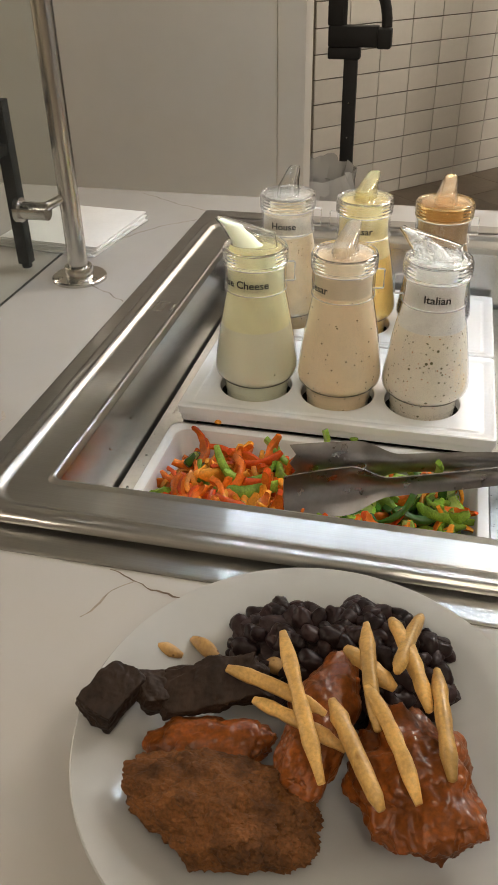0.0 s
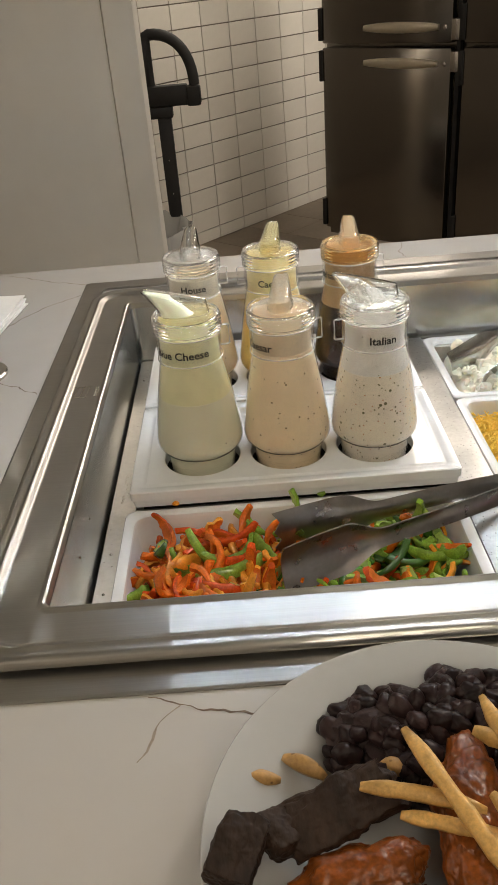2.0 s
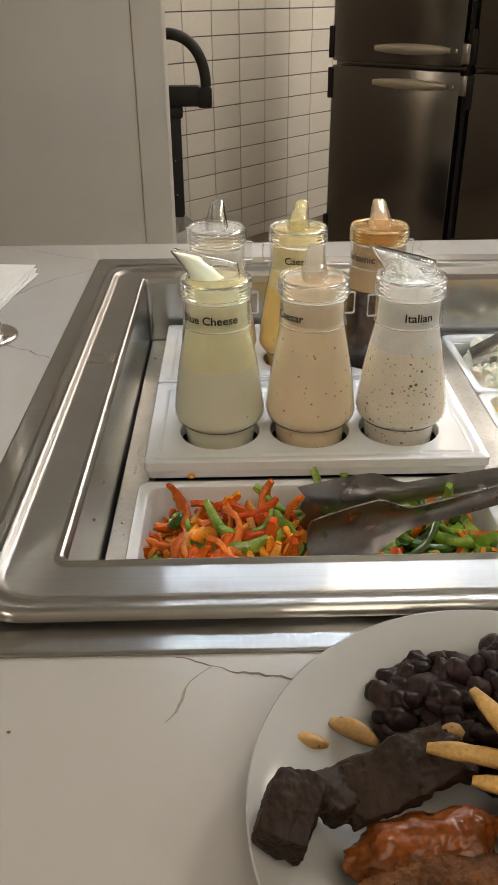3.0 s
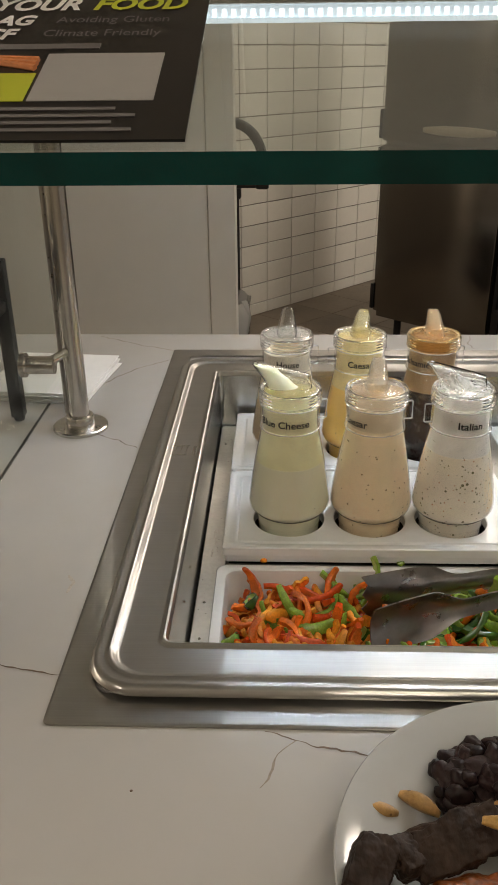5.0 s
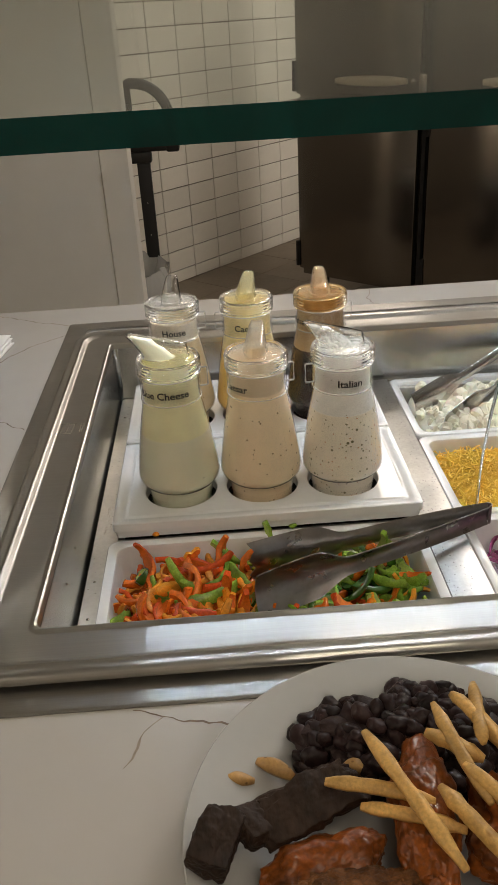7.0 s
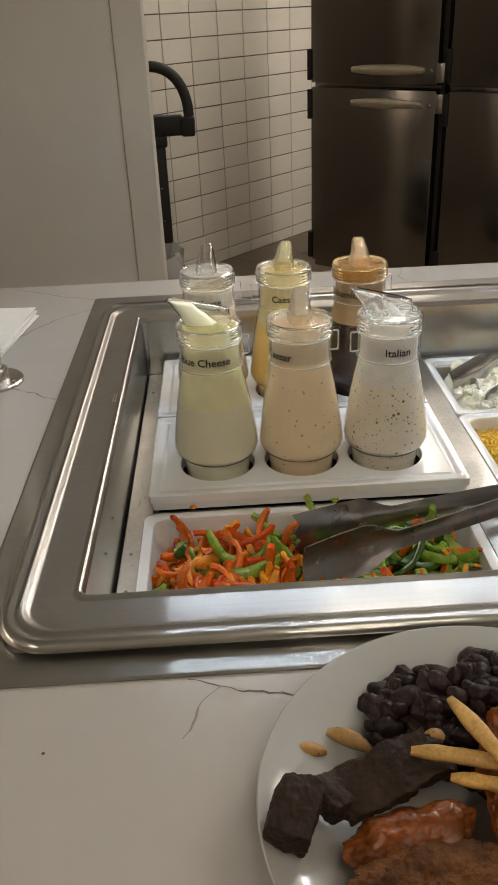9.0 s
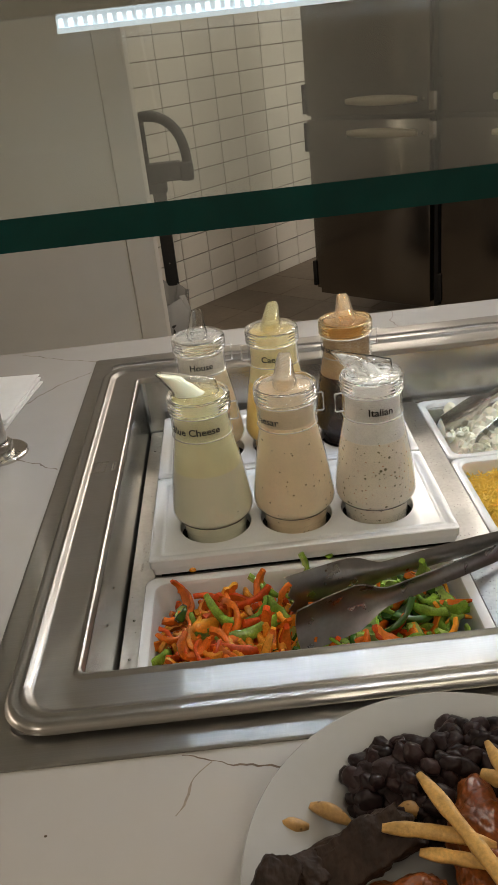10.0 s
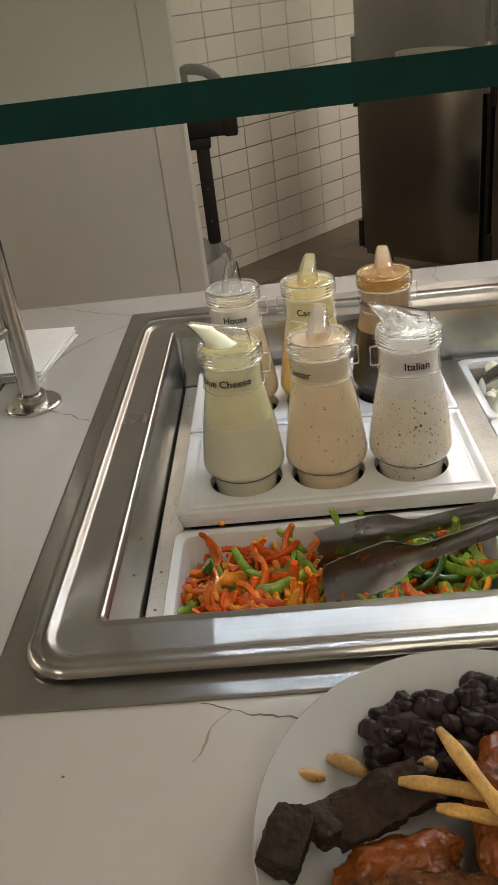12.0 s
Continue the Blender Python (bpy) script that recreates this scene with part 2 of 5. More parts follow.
SIGN_ORANGE = material("sign_orange", (0.55, 0.20, 0.07), 0.5, vary=0.2, vary_scale=60)


# ---- mesh helpers ----
def finish(name, bm, mat, smooth=True, angle=40):
    bmesh.ops.recalc_face_normals(bm, faces=bm.faces)
    uv = bm.loops.layers.uv.new("grain")
    for f in bm.faces:
        f.smooth = smooth
        n = f.normal
        for lp in f.loops:
            c = lp.vert.co
            # u runs across the brushing, which follows x
            lp[uv].uv = (c.y, c.x) if abs(n.z) > 0.6 else ((c.z, c.x) if abs(n.y) > 0.6 else (c.z, c.y))
    for e in bm.edges:
        if len(e.link_faces) == 2 and e.calc_face_angle(0) > radians(angle):
            e.smooth = False
    me = bpy.data.meshes.new(name)
    bm.to_mesh(me)
    bm.free()
    if mat:
        me.materials.append(mat)
    return me


def part(name, bm, mat, parent, label="", m=None):
    ob = new(name, finish(name, bm, mat) if isinstance(bm, bmesh.types.BMesh) else bm)
    ob.parent = parent
    if m is not None:
        ob.matrix_basis = m
    if label:
        ob["label"] = label
    return ob


def thing(name, label, category, at=(0, 0, 0), group="", kind="", turn=0):
    ob = new(name)
    ob.empty_display_size = 0.02
    ob.matrix_basis = pose(*at, 0, 0, turn)
    return tagged(ob, label, category, group, kind)


def box(bm, x0, x1, y0, y1, z0, z1, bevel=0.0, seg=2):
    r = bmesh.ops.create_cube(bm, size=1.0, matrix=Matrix.Translation(((x0 + x1) / 2, (y0 + y1) / 2, (z0 + z1) / 2)) @ Matrix.Diagonal((x1 - x0, y1 - y0, z1 - z0, 1)))
    if bevel:
        es = list({e for v in r["verts"] for e in v.link_edges})
        bmesh.ops.bevel(bm, geom=es, offset=bevel, segments=seg, affect="EDGES", profile=0.5)
    return bm


def box_mesh(*a, **k):
    return box(bmesh.new(), *a, **k)


def loft(bm, loops, closed=True, cap_first=False, cap_last=False):
    """Quads between loops of equally many points."""
    rings = [[bm.verts.new(p) for p in lp] for lp in loops]
    for a, b in zip(rings, rings[1:]):
        n = len(a)
        for i in range(n if closed else n - 1):
            j = (i + 1) % n
            bm.faces.new((a[i], a[j], b[j], b[i]))
    if cap_first:
        bm.faces.new(list(reversed(rings[0])))
    if cap_last:
        bm.faces.new(rings[-1])
    return rings


def lathe(profile, seg=40, bm=None, cap_first=False, cap_last=False):
    bm = bm or bmesh.new()
    loft(bm, [[(r * math.cos(2 * math.pi * i / seg), r * math.sin(2 * math.pi * i / seg), z) for i in range(seg)] for r, z in profile], True, cap_first, cap_last)
    return bm


def round_rect(x0, x1, y0, y1, z, r, n=6):
    pts = []
    for cx, cy, a0 in ((x1 - r, y1 - r, 0), (x0 + r, y1 - r, 90), (x0 + r, y0 + r, 180), (x1 - r, y0 + r, 270)):
        for k in range(n + 1):
            a = radians(a0 + 90 * k / n)
            pts.append((cx + r * math.cos(a), cy + r * math.sin(a), z))
    return pts


def tube(points, r, seg=12, bm=None, taper=None):
    bm = bm or bmesh.new()
    pts = [Vector(p) for p in points]
    loops = []
    up = Vector((0, 0, 1)) if abs((pts[1] - pts[0]).normalized().z) < 0.9 else Vector((0, 1, 0))
    for i, p in enumerate(pts):
        d = (pts[min(i + 1, len(pts) - 1)] - pts[max(i - 1, 0)]).normalized()
        a = d.cross(up).normalized()
        b = a.cross(d)
        rr = r if taper is None else r * taper(i / (len(pts) - 1))
        loops.append([p + rr * (a * math.cos(2 * math.pi * k / seg) + b * math.sin(2 * math.pi * k / seg)) for k in range(seg)])
    loft(bm, loops, True, True, True)
    return bm


def solid(bm, thick):
    bmesh.ops.recalc_face_normals(bm, faces=bm.faces)
    bmesh.ops.solidify(bm, geom=bm.faces[:], thickness=thick)
    return bm


def bezier(pts, n):
    pts = [Vector(p) for p in pts]
    out = []
    for k in range(n + 1):
        q, t = pts, k / n
        while len(q) > 1:
            q = [a.lerp(b, t) for a, b in zip(q, q[1:])]
        out.append(q[0])
    return out


def blob(bm, centre, radii, rough=0.2, scale=60.0, sub=3, turn=None, seed=0.0):
    """An uneven lump."""
    r = bmesh.ops.create_icosphere(bm, subdivisions=sub, radius=1.0)
    m = Matrix.Translation(centre) @ (turn.to_matrix().to_4x4() if turn else Matrix.Identity(4))
    for v in r["verts"]:
        c = v.co.copy()
        p = Vector((c.x * radii[0], c.y * radii[1], c.z * radii[2]))
        k = 1 + rough * noise.fractal(p * scale + Vector((seed, seed * 1.7, -seed)), 1.0, 2.0, 3)
        v.co = m @ (p * k)
    return bm


def text_mesh(name, words, size, mat, depth=0.0, bend=0.0, shear=0.0, z=0.0, align="CENTER", bold=0.0):
    """Lettering as a mesh lying in xz, or bent round the z axis at that radius with its middle at -y."""
    cu = bpy.data.curves.new(name, "FONT")
    cu.body, cu.size, cu.shear, cu.align_x, cu.align_y = words, size, shear, align, "CENTER"
    cu.resolution_u, cu.offset = 3, bold
    tmp = new("lettering_curve", cu)
    me = bpy.data.meshes.new_from_object(tmp.evaluated_get(bpy.context.evaluated_depsgraph_get()))
    bpy.data.objects.remove(tmp)
    bpy.data.curves.remove(cu)
    bm = bmesh.new()
    bm.from_mesh(me)
    bpy.data.meshes.remove(me)
    if bend:
        bmesh.ops.subdivide_edges(bm, edges=[e for e in bm.edges if e.calc_length() > 0.002], cuts=2)
    for v in bm.verts:
        x, y = v.co.x, v.co.y
        if bend:
            a = x / bend - math.pi / 2
            v.co = (bend * math.cos(a), bend * math.sin(a), y + z)
        else:
            v.co = (x, y, z)
    return finish(name, bm, mat, smooth=False)


# ---- the room ----
def slab(name, x0, x1, y0, y1, z0, z1, mat, label, bevel=0.0):
    return tagged(part(name, box_mesh(x0, x1, y0, y1, z0, z1, bevel=bevel), mat, None), label, name.split("_")[0], kind="structure")


slab("floor", -5, 6.5, -4.5, 7.5, FLOOR_Z - 0.1, FLOOR_Z - 0.006, GROUT, "brown quarry tiled kitchen floor")
# unseen ceiling and outer walls, added to close the room and bounce light
slab("ceiling", -5, 6.5, -4.5, 7.5, CEIL_Z, CEIL_Z + 0.1, CEILING_PAINT, "unseen pale ceiling, added to close the room")
slab("wall_south", -5, 6.5, -4.6, -4.5, FLOOR_Z, CEIL_Z, WALL_PAINT, "unseen beige wall behind the camera, added to close the room")
slab("wall_west", -5.1, -5, -4.5, 7.5, FLOOR_Z, CEIL_Z, WALL_PAINT, "unseen beige side wall, added to close the room")
slab("wall_east", 6.5, 6.6, -4.5, 7.5, FLOOR_Z, CEIL_Z, WALL_PAINT, "unseen beige side wall, added to close the room")
slab("wall_north", -5, 6.5, 7.5, 7.6, FLOOR_Z, CEIL_Z, WALL_PAINT, "unseen beige far wall, added to close the room")

# frames and glowing panels of the added, unseen lamps
for px, py, watts, sx, sy in ADDED_LAMPS:
    lamp = thing("added_ceiling_light", "unseen recessed warm white ceiling light, added to light the room", "lamp", (px, py, CEIL_Z), "ceiling lights")
    bm = bmesh.new()
    hx, hy = sx / 2, sy / 2
    loft(bm, [round_rect(-hx - o, hx + o, -hy - o, hy + o, z, r) for o, z, r in ((0.03, -0.001, 0.02), (0.03, -0.015, 0.02), (0, -0.015, 0.01), (0, -0.001, 0.01))])
    part("frame", bm, PANEL_PAINT, lamp)
    part("diffuser", box_mesh(-hx, hx, -hy, hy, -0.012, -0.004), ADDED_LAMP_GLOW, lamp)

# the kitchen beyond stands askew to the counter
WALL_P, WALL_D = Vector((-0.158, 3.584, 0)), Vector((0.69, 0.724, 0)).normalized()
WALL_N = Vector((WALL_D.y, -WALL_D.x, 0))
WALL_TURN = math.degrees(math.atan2(WALL_D.y, WALL_D.x))
tile_wall = thing("wall_tiled", "white glazed tile wall with dark grout", "wall", (WALL_P.x, WALL_P.y, 0), kind="structure", turn=WALL_TURN)
part("grout_bed", box_mesh(-3.0, 2.6, 0.004, 0.12, FLOOR_Z, CEIL_Z), GROUT, tile_wall)

# panel of the next room's wall, close behind the counter
panel = thing("wall_panel", "grey white painted wall panel with a square end post", "wall", (0, 0.9, 0), kind="structure")
part("panel_face", box_mesh(-2.6, -0.0812, 0.0, 0.05, FLOOR_Z, CEIL_Z, bevel=0.002), PANEL_PAINT, panel)
part("end_post", box_mesh(-0.080, -0.027, -0.006, 0.07, FLOOR_Z, CEIL_Z, bevel=0.003), PANEL_PAINT, panel)
part("joint_backing", box_mesh(-0.0812, -0.080, 0.006, 0.045, FLOOR_Z, CEIL_Z), GROUT, panel)


# ---- counter ----
CX0, CX1, CY0, CY1 = -1.7, 2.1, -0.57, 0.568
OX0, OX1, OY0, OY1 = -0.028, 1.15, -0.219, 0.366          # opening of the well
FX0, FX1, FY0, FY1 = -0.105, 1.227, -0.296, 0.487         # flange
counter = thing("counter", "pale quartz serving counter with thin brown veins", "counter", kind="structure")
bm = bmesh.new()
bm2 = [(CX0, CX1, CY0, -0.25), (CX0, CX1, 0.40, CY1), (CX0, -0.06, -0.25, 0.40), (1.18, CX1, -0.25, 0.40)]
for x0, x1, y0, y1 in bm2:
    box(bm, x0, x1, y0, y1, -0.03, 0.0)
bmesh.ops.remove_doubles(bm, verts=bm.verts, dist=1e-5)
part("countertop", bm, QUARTZ, counter)
bm = bmesh.new()
box(bm, CX0, CX1, CY0 + 0.05, CY0 + 0.08, FLOOR_Z, -0.031)
box(bm, CX0, CX1, CY1 - 0.08, CY1 - 0.05, FLOOR_Z, -0.031)
box(bm, CX0, CX0 + 0.03, CY0 + 0.081, CY1 - 0.081, FLOOR_Z, -0.031)
box(bm, CX1 - 0.03, CX1, CY0 + 0.081, CY1 - 0.081, FLOOR_Z, -0.031)
part("cabinet", bm, WALL_PAINT, counter)


def vein(points, width, mat, seed, wander=0.004):
    """A mineral vein: a thin wandering ribbon in the stone."""
    rnd = random.Random(seed)
    pts = [Vector((x, y, 0)) for x, y in points]
    line = []
    for a, b in zip(pts, pts[1:]):
        n = max(3, int((b - a).length / 0.004))
        side = Vector((-(b - a).y, (b - a).x, 0)).normalized()
        for k in range(n):
            t = k / n
            w = wander * (noise.noise(Vector((seed * 3.1, (a + (b - a) * t).x * 60, (a + (b - a) * t).y * 60))) + 0.5 * rnd.uniform(-1, 1) * 0.5)
            line.append(a + (b - a) * t + side * w)
    line.append(pts[-1])
    bm = bmesh.new()
    rows = []
    for i, p in enumerate(line):
        d = (line[min(i + 1, len(line) - 1)] - line[max(i - 1, 0)]).normalized()
        s = Vector((-d.y, d.x, 0))
        w = 1.6 * width * (0.35 + 0.9 * rnd.random()) * (0.4 + 0.6 * math.sin(math.pi * min(1, max(0.02, (i + 1) / (len(line) + 1)))) ** 0.5)
        rows.append((bm.verts.new(p + s * w / 2 + Vector((0, 0, 0.00025))), bm.verts.new(p - s * w / 2 + Vector((0, 0, 0.00025)))))
    for (a, b), (c, d) in zip(rows, rows[1:]):
        bm.faces.new((a, b, d, c))
    part("vein", bm, mat, counter)


vein([(0.050, -0.297), (0.069, -0.305), (0.141, -0.324), (0.181, -0.336), (0.219, -0.351), (0.251, -0.364), (0.280, -0.376), (0.309, -0.390), (0.37, -0.43), (0.45, -0.47)], 0.0013, VEIN, 1, 0.003)
vein([(0.224, -0.300), (0.226, -0.318), (0.221, -0.334), (0.219, -0.350)], 0.0022, VEIN, 2, 0.002)
vein([(0.219, -0.350), (0.232, -0.354), (0.246, -0.366)], 0.0024, VEIN, 3, 0.002)
vein([(0.069, -0.305), (0.060, -0.318), (0.047, -0.345)], 0.0010, VEIN_SOFT, 4)
vein([(0.205, -0.378), (0.222, -0.365), (0.226, -0.352)], 0.0018, VEIN_PALE, 5)
vein([(0.30, -0.47), (0.27, -0.44), (0.262, -0.42)], 0.0022, VEIN_PALE, 6)
vein([(-0.30, -0.215), (-0.20, -0.228), (-0.155, -0.235), (-0.131, -0.240), (-0.106, -0.246)], 0.0012, VEIN, 7, 0.003)
vein([(-0.235, 0.556), (-0.163, 0.514), (-0.085, 0.478)], 0.0016, VEIN, 8, 0.004)
vein([(-0.101, 0.446), (-0.142, 0.416), (-0.176, 0.369), (-0.20, 0.32)], 0.0016, VEIN, 9, 0.004)
vein([(-0.178, 0.182), (-0.144, 0.165), (-0.108, 0.138)], 0.0012, VEIN, 10, 0.003)
vein([(0.371, 0.566), (0.368, 0.545), (0.361, 0.521), (0.366, 0.49)], 0.0016, VEIN, 11, 0.003)
vein([(-0.128, -0.118), (-0.120, -0.130), (-0.124, -0.145)], 0.0022, VEIN_PALE, 12)
bm = bmesh.new()
blob(bm, (-0.034, -0.349, 0.0003), (0.0011, 0.0009, 0.0006), sub=2)
part("speck", bm, VEIN, counter)


# ---- the cold well ----
well = thing("cold_food_well", "brushed stainless steel drop-in cold well set in the counter", "food well")


def ring(o, z, r):
    return round_rect(OX0 - o, OX1 + o, OY0 - o, OY1 + o, z, r, 8)


bm = bmesh.new()
loft(bm, [round_rect(FX0 + 0.03, FX1 - 0.03, FY0 + 0.03, FY1 - 0.03, 0.0022, 0.01, 4), round_rect(FX0 + 0.0025, FX1 - 0.0025, FY0 + 0.0025, FY1 - 0.0025, 0.0022, 0.004, 4), round_rect(FX0 + 0.0015, FX1 - 0.0015, FY0 + 0.0015, FY1 - 0.0015, 0.00215, 0.004, 4),
          round_rect(FX0, FX1, FY0, FY1, 0.0014, 0.005, 4), round_rect(FX0, FX1, FY0, FY1, 0.0002, 0.005, 4)])
part("flange", bm, STEEL, well)
bm = bmesh.new()
RIM = [(0.0, -0.02), (0.0, 0.0090), (0.0008, 0.0112), (0.0026, 0.0120), (0.0046, 0.0112), (0.0060, 0.0101), (0.0066, 0.0099), (0.0075, 0.0098), (0.0335, 0.0098), (0.0345, 0.0099), (0.0370, 0.0112), (0.0390, 0.0134),
       (0.0412, 0.0140), (0.0432, 0.0130), (0.0452, 0.0124), (0.0480, 0.0134), (0.0510, 0.0132), (0.0534, 0.0112), (0.0546, 0.0084), (0.0540, 0.0062), (0.0500, 0.0058), (0.047, 0.0058), (0.047, 0.0022)]
loft(bm, [ring(o, z, 0.007 + o * 0.55) for o, z in RIM])
part("rim", bm, STEEL, well)
bm = bmesh.new()
loft(bm, [ring(-0.0005, 0.004, 0.007), ring(-0.0012, -0.030, 0.007), ring(-0.0020, -0.071, 0.008), ring(-0.0022, -0.10, 0.008)])
part("liner_wall", bm, STEEL_PLAIN, well)
bm = bmesh.new()
loft(bm, [ring(-0.0045, -0.10, 0.004), ring(-0.0045, -0.0735, 0.004), ring(-0.0053, -0.0725, 0.004), ring(-0.030, -0.0725, 0.004), ring(-0.031, -0.0735, 0.004), ring(-0.031, -0.10, 0.004)])
part("ledge", bm, STEEL_WET, well)
# gap strip and well bottom, blackened to stand for the shade there
bm = bmesh.new()
loft(bm, [ring(-0.001, -0.095, 0.004), ring(-0.0060, -0.096, 0.004)])
loft(bm, [ring(-0.029, -0.09, 0.004), ring(-0.029, -0.26, 0.004), ring(-0.05, -0.262, 0.004)], cap_last=True)
part("basin", bm, PAINTED_SHADE, well)
for bx in (0.3245, 0.7):
    part("divider_bar", box_mesh(bx - 0.0045, bx + 0.0350, OY0 + 0.012, OY1 - 0.0105, -0.0720, -0.0665, bevel=0.0008), STEEL_SPECKED, well)
for bx in (0.0, 0.362):
    for by in (-0.0015, 0.1755):
        part("cross_bar", box_mesh(bx + 0.004, bx + 0.316, by - 0.005, by + 0.006, -0.0728, -0.0690, bevel=0.0008), STEEL_WET, well)
for k in range(2):
    for by in (-0.115, -0.06, 0.30):
        bm = bmesh.new()
        blob(bm, (-0.0145 - 0.012 * k, by, -0.0722 if k == 0 else -0.030), (0.0016, 0.0016, 0.0007) if k == 0 else (0.0006, 0.0014, 0.0014), 0.02, sub=2)
        part("rivet", bm, STEEL_PLAIN, well)
# worn maker's emblem pressed in the rim, drawn as plain strokes
emblem = thing("pressed_emblem", "worn pressed maker's emblem of plain strokes in the steel rim", "emblem", (-0.054, 0.115, 0.0099))
bm = bmesh.new()
for k in range(4):
    tube([(-0.012 + k * 0.006, -0.012, 0), (-0.010 + k * 0.006, 0.012, 0)], 0.0004, 6, bm)
tube([(-0.012, -0.012, 0), (0.008, -0.012, 0)], 0.0004, 6, bm)
tube([(-0.010, 0.012, 0), (0.010, 0.012, 0)], 0.0004, 6, bm)
part("strokes", bm, STEEL_PLAIN, emblem)
for k in range(2):
    part("word_bar", box_mesh(0.0145 + 0.0025 * k, 0.0157 + 0.0025 * k, -0.012, 0.010, -0.0002, 0.0003), STEEL_PLAIN, emblem)
STAIN = material("dried_dressing", (0.44, 0.41, 0.36), 0.6, vary=0.2, vary_scale=120)
stain = thing("dried_splash", "pale dried dressing splash on the steel ledge", "stain", (-0.0115, 0.045, -0.0726))
srnd = random.Random(8)
for k in range(16):
    bm = bmesh.new()
    blob(bm, (0, 0, 0), (srnd.uniform(0.0006, 0.0014), srnd.uniform(0.001, 0.004), 0.0003), 0.4, 300, 2, seed=k * 1.7)
    part("spot", bm, STAIN, stain, "", Matrix.Translation((srnd.uniform(-0.0025, 0.0045), srnd.uniform(-0.025, 0.03), 0.0001)))
lab = thing("rim_label", "small white adhesive label on the steel rim", "label", (-0.012, 0.4165, 0.0101))
part("paper", box_mesh(-0.018, 0.018, -0.003, 0.003, 0, 0.0004), SIGN_WHITE, lab)


# ---- pans and bottle trays ----
def pan(name, label, x0, y0, w=0.325, d=0.1745, z=-0.066, depth=0.1, mat=MELAMINE):
    ob = thing(name, label, "pan", (x0, y0, z - 0.006))
    bm = bmesh.new()
    r = lambda i, zz, rad: round_rect(i, w - i, i, d - i, zz + 0.006, rad, 5)
    loft(bm, [r(0, -0.006, 0.010), r(0, -0.0015, 0.010), r(0.0010, 0.0, 0.010), r(0.0030, 0.0004, 0.010), r(0.0085, 0.0002, 0.012), r(0.0102, -0.0010, 0.013), r(0.0108, -0.0040, 0.013)])
    part("lip", bm, mat, ob)
    bm = bmesh.new()
    loft(bm, [r(0.0108, -0.0040, 0.013), r(0.0180, -depth + 0.012, 0.016), r(0.024, -depth + 0.002, 0.016), r(0.034, -depth, 0.012)], cap_last=True)
    part("basin", bm, mat, ob)
    return ob


pepper_pan = pan("food_pan", "white melamine pan of sliced bell peppers in the well", -0.0055, -0.1765)
cheese_pan = pan("food_pan", "white melamine pan of feta-like white cheese crumbles", 0.3600, 0.1770)
cheddar_pan = pan("food_pan", "white melamine pan of shredded orange cheddar", 0.3600, 0.0005)
onion_pan = pan("food_pan", "white melamine pan of sliced red onion", 0.3600, -0.1765)

HOLES, HOLE_R, HOLE_Y = (0.0705, 0.1600, 0.2495), 0.0390, 0.0640


def bottle_tray(y0, label):
    w, d, top = 0.3245, 0.1745, -0.0470
    ob = thing("bottle_tray", label, "tray", (0, y0, -0.066), "bottle trays")
    bm = bmesh.new()
    zt = top + 0.066
    r = lambda i, z, rad: round_rect(i, w - i, i, d - i, z, rad, 4)
    loft(bm, [r(0.0025, 0.0005, 0.004), r(0.0015, zt - 0.010, 0.004), r(0.0, zt - 0.0095, 0.004), r(0, zt - 0.001, 0.004), r(0.001, zt, 0.004), r(0.0075, zt, 0.005), r(0.0105, zt - 0.0022, 0.006),
              r(0.0135, zt - 0.0022, 0.006), r(0.016, zt - 0.0010, 0.007)])
    part("rim", bm, MELAMINE, ob)
    bm = bmesh.new()
    zt -= 0.0010
    edges = [0.0155, 0.1150, 0.2047, w - 0.0155]
    n = 48
    for k, hx in enumerate(HOLES):
        x0, x1, ya, yb = edges[k], edges[k + 1], 0.0155, d - 0.0155
        outer, rings = [], [[], [], [], []]
        for i in range(n):
            a = 2 * math.pi * (i + 0.5) / n
            c, s = math.cos(a), math.sin(a)
            t = min((x1 - hx) / c if c > 1e-9 else ((x0 - hx) / c if c < -1e-9 else 9), (yb - HOLE_Y) / s if s > 1e-9 else ((ya - HOLE_Y) / s if s < -1e-9 else 9))
            outer.append((hx + t * c, HOLE_Y + t * s, zt))
            for q, (rr, dz) in enumerate(((HOLE_R + 0.001, 0), (HOLE_R, -0.001), (HOLE_R, -0.012), (HOLE_R - 0.001, -0.04))):
                rings[q].append((hx + rr * c, HOLE_Y + rr * s, zt + dz))
        # corners
        for cx in (x0, x1):
            for cy in (ya, yb):
                i = min(range(n), key=lambda q: (outer[q][0] - cx) ** 2 + (outer[q][1] - cy) ** 2)
                outer[i] = (cx, cy, zt)
        bm = bmesh.new()
        loft(bm, [outer] + rings[:3])
        part("deck_section", bm, MELAMINE, ob)
    # the cups carry the shade of the sockets in their colour
    for hx in HOLES:
        part("well_cup", lathe([(HOLE_R - 0.0005, -0.012), (HOLE_R - 0.003, -0.055), (0.001, -0.056)], 32, cap_last=True), PAINTED_SHADE, ob, "bottle socket coloured near black for its shade", Matrix.Translation((hx, HOLE_Y, zt)))
    return ob


bottle_tray(0.0, "white melamine tray with three dressing bottles")
bottle_tray(0.1770, "white melamine tray with three dressing bottles")


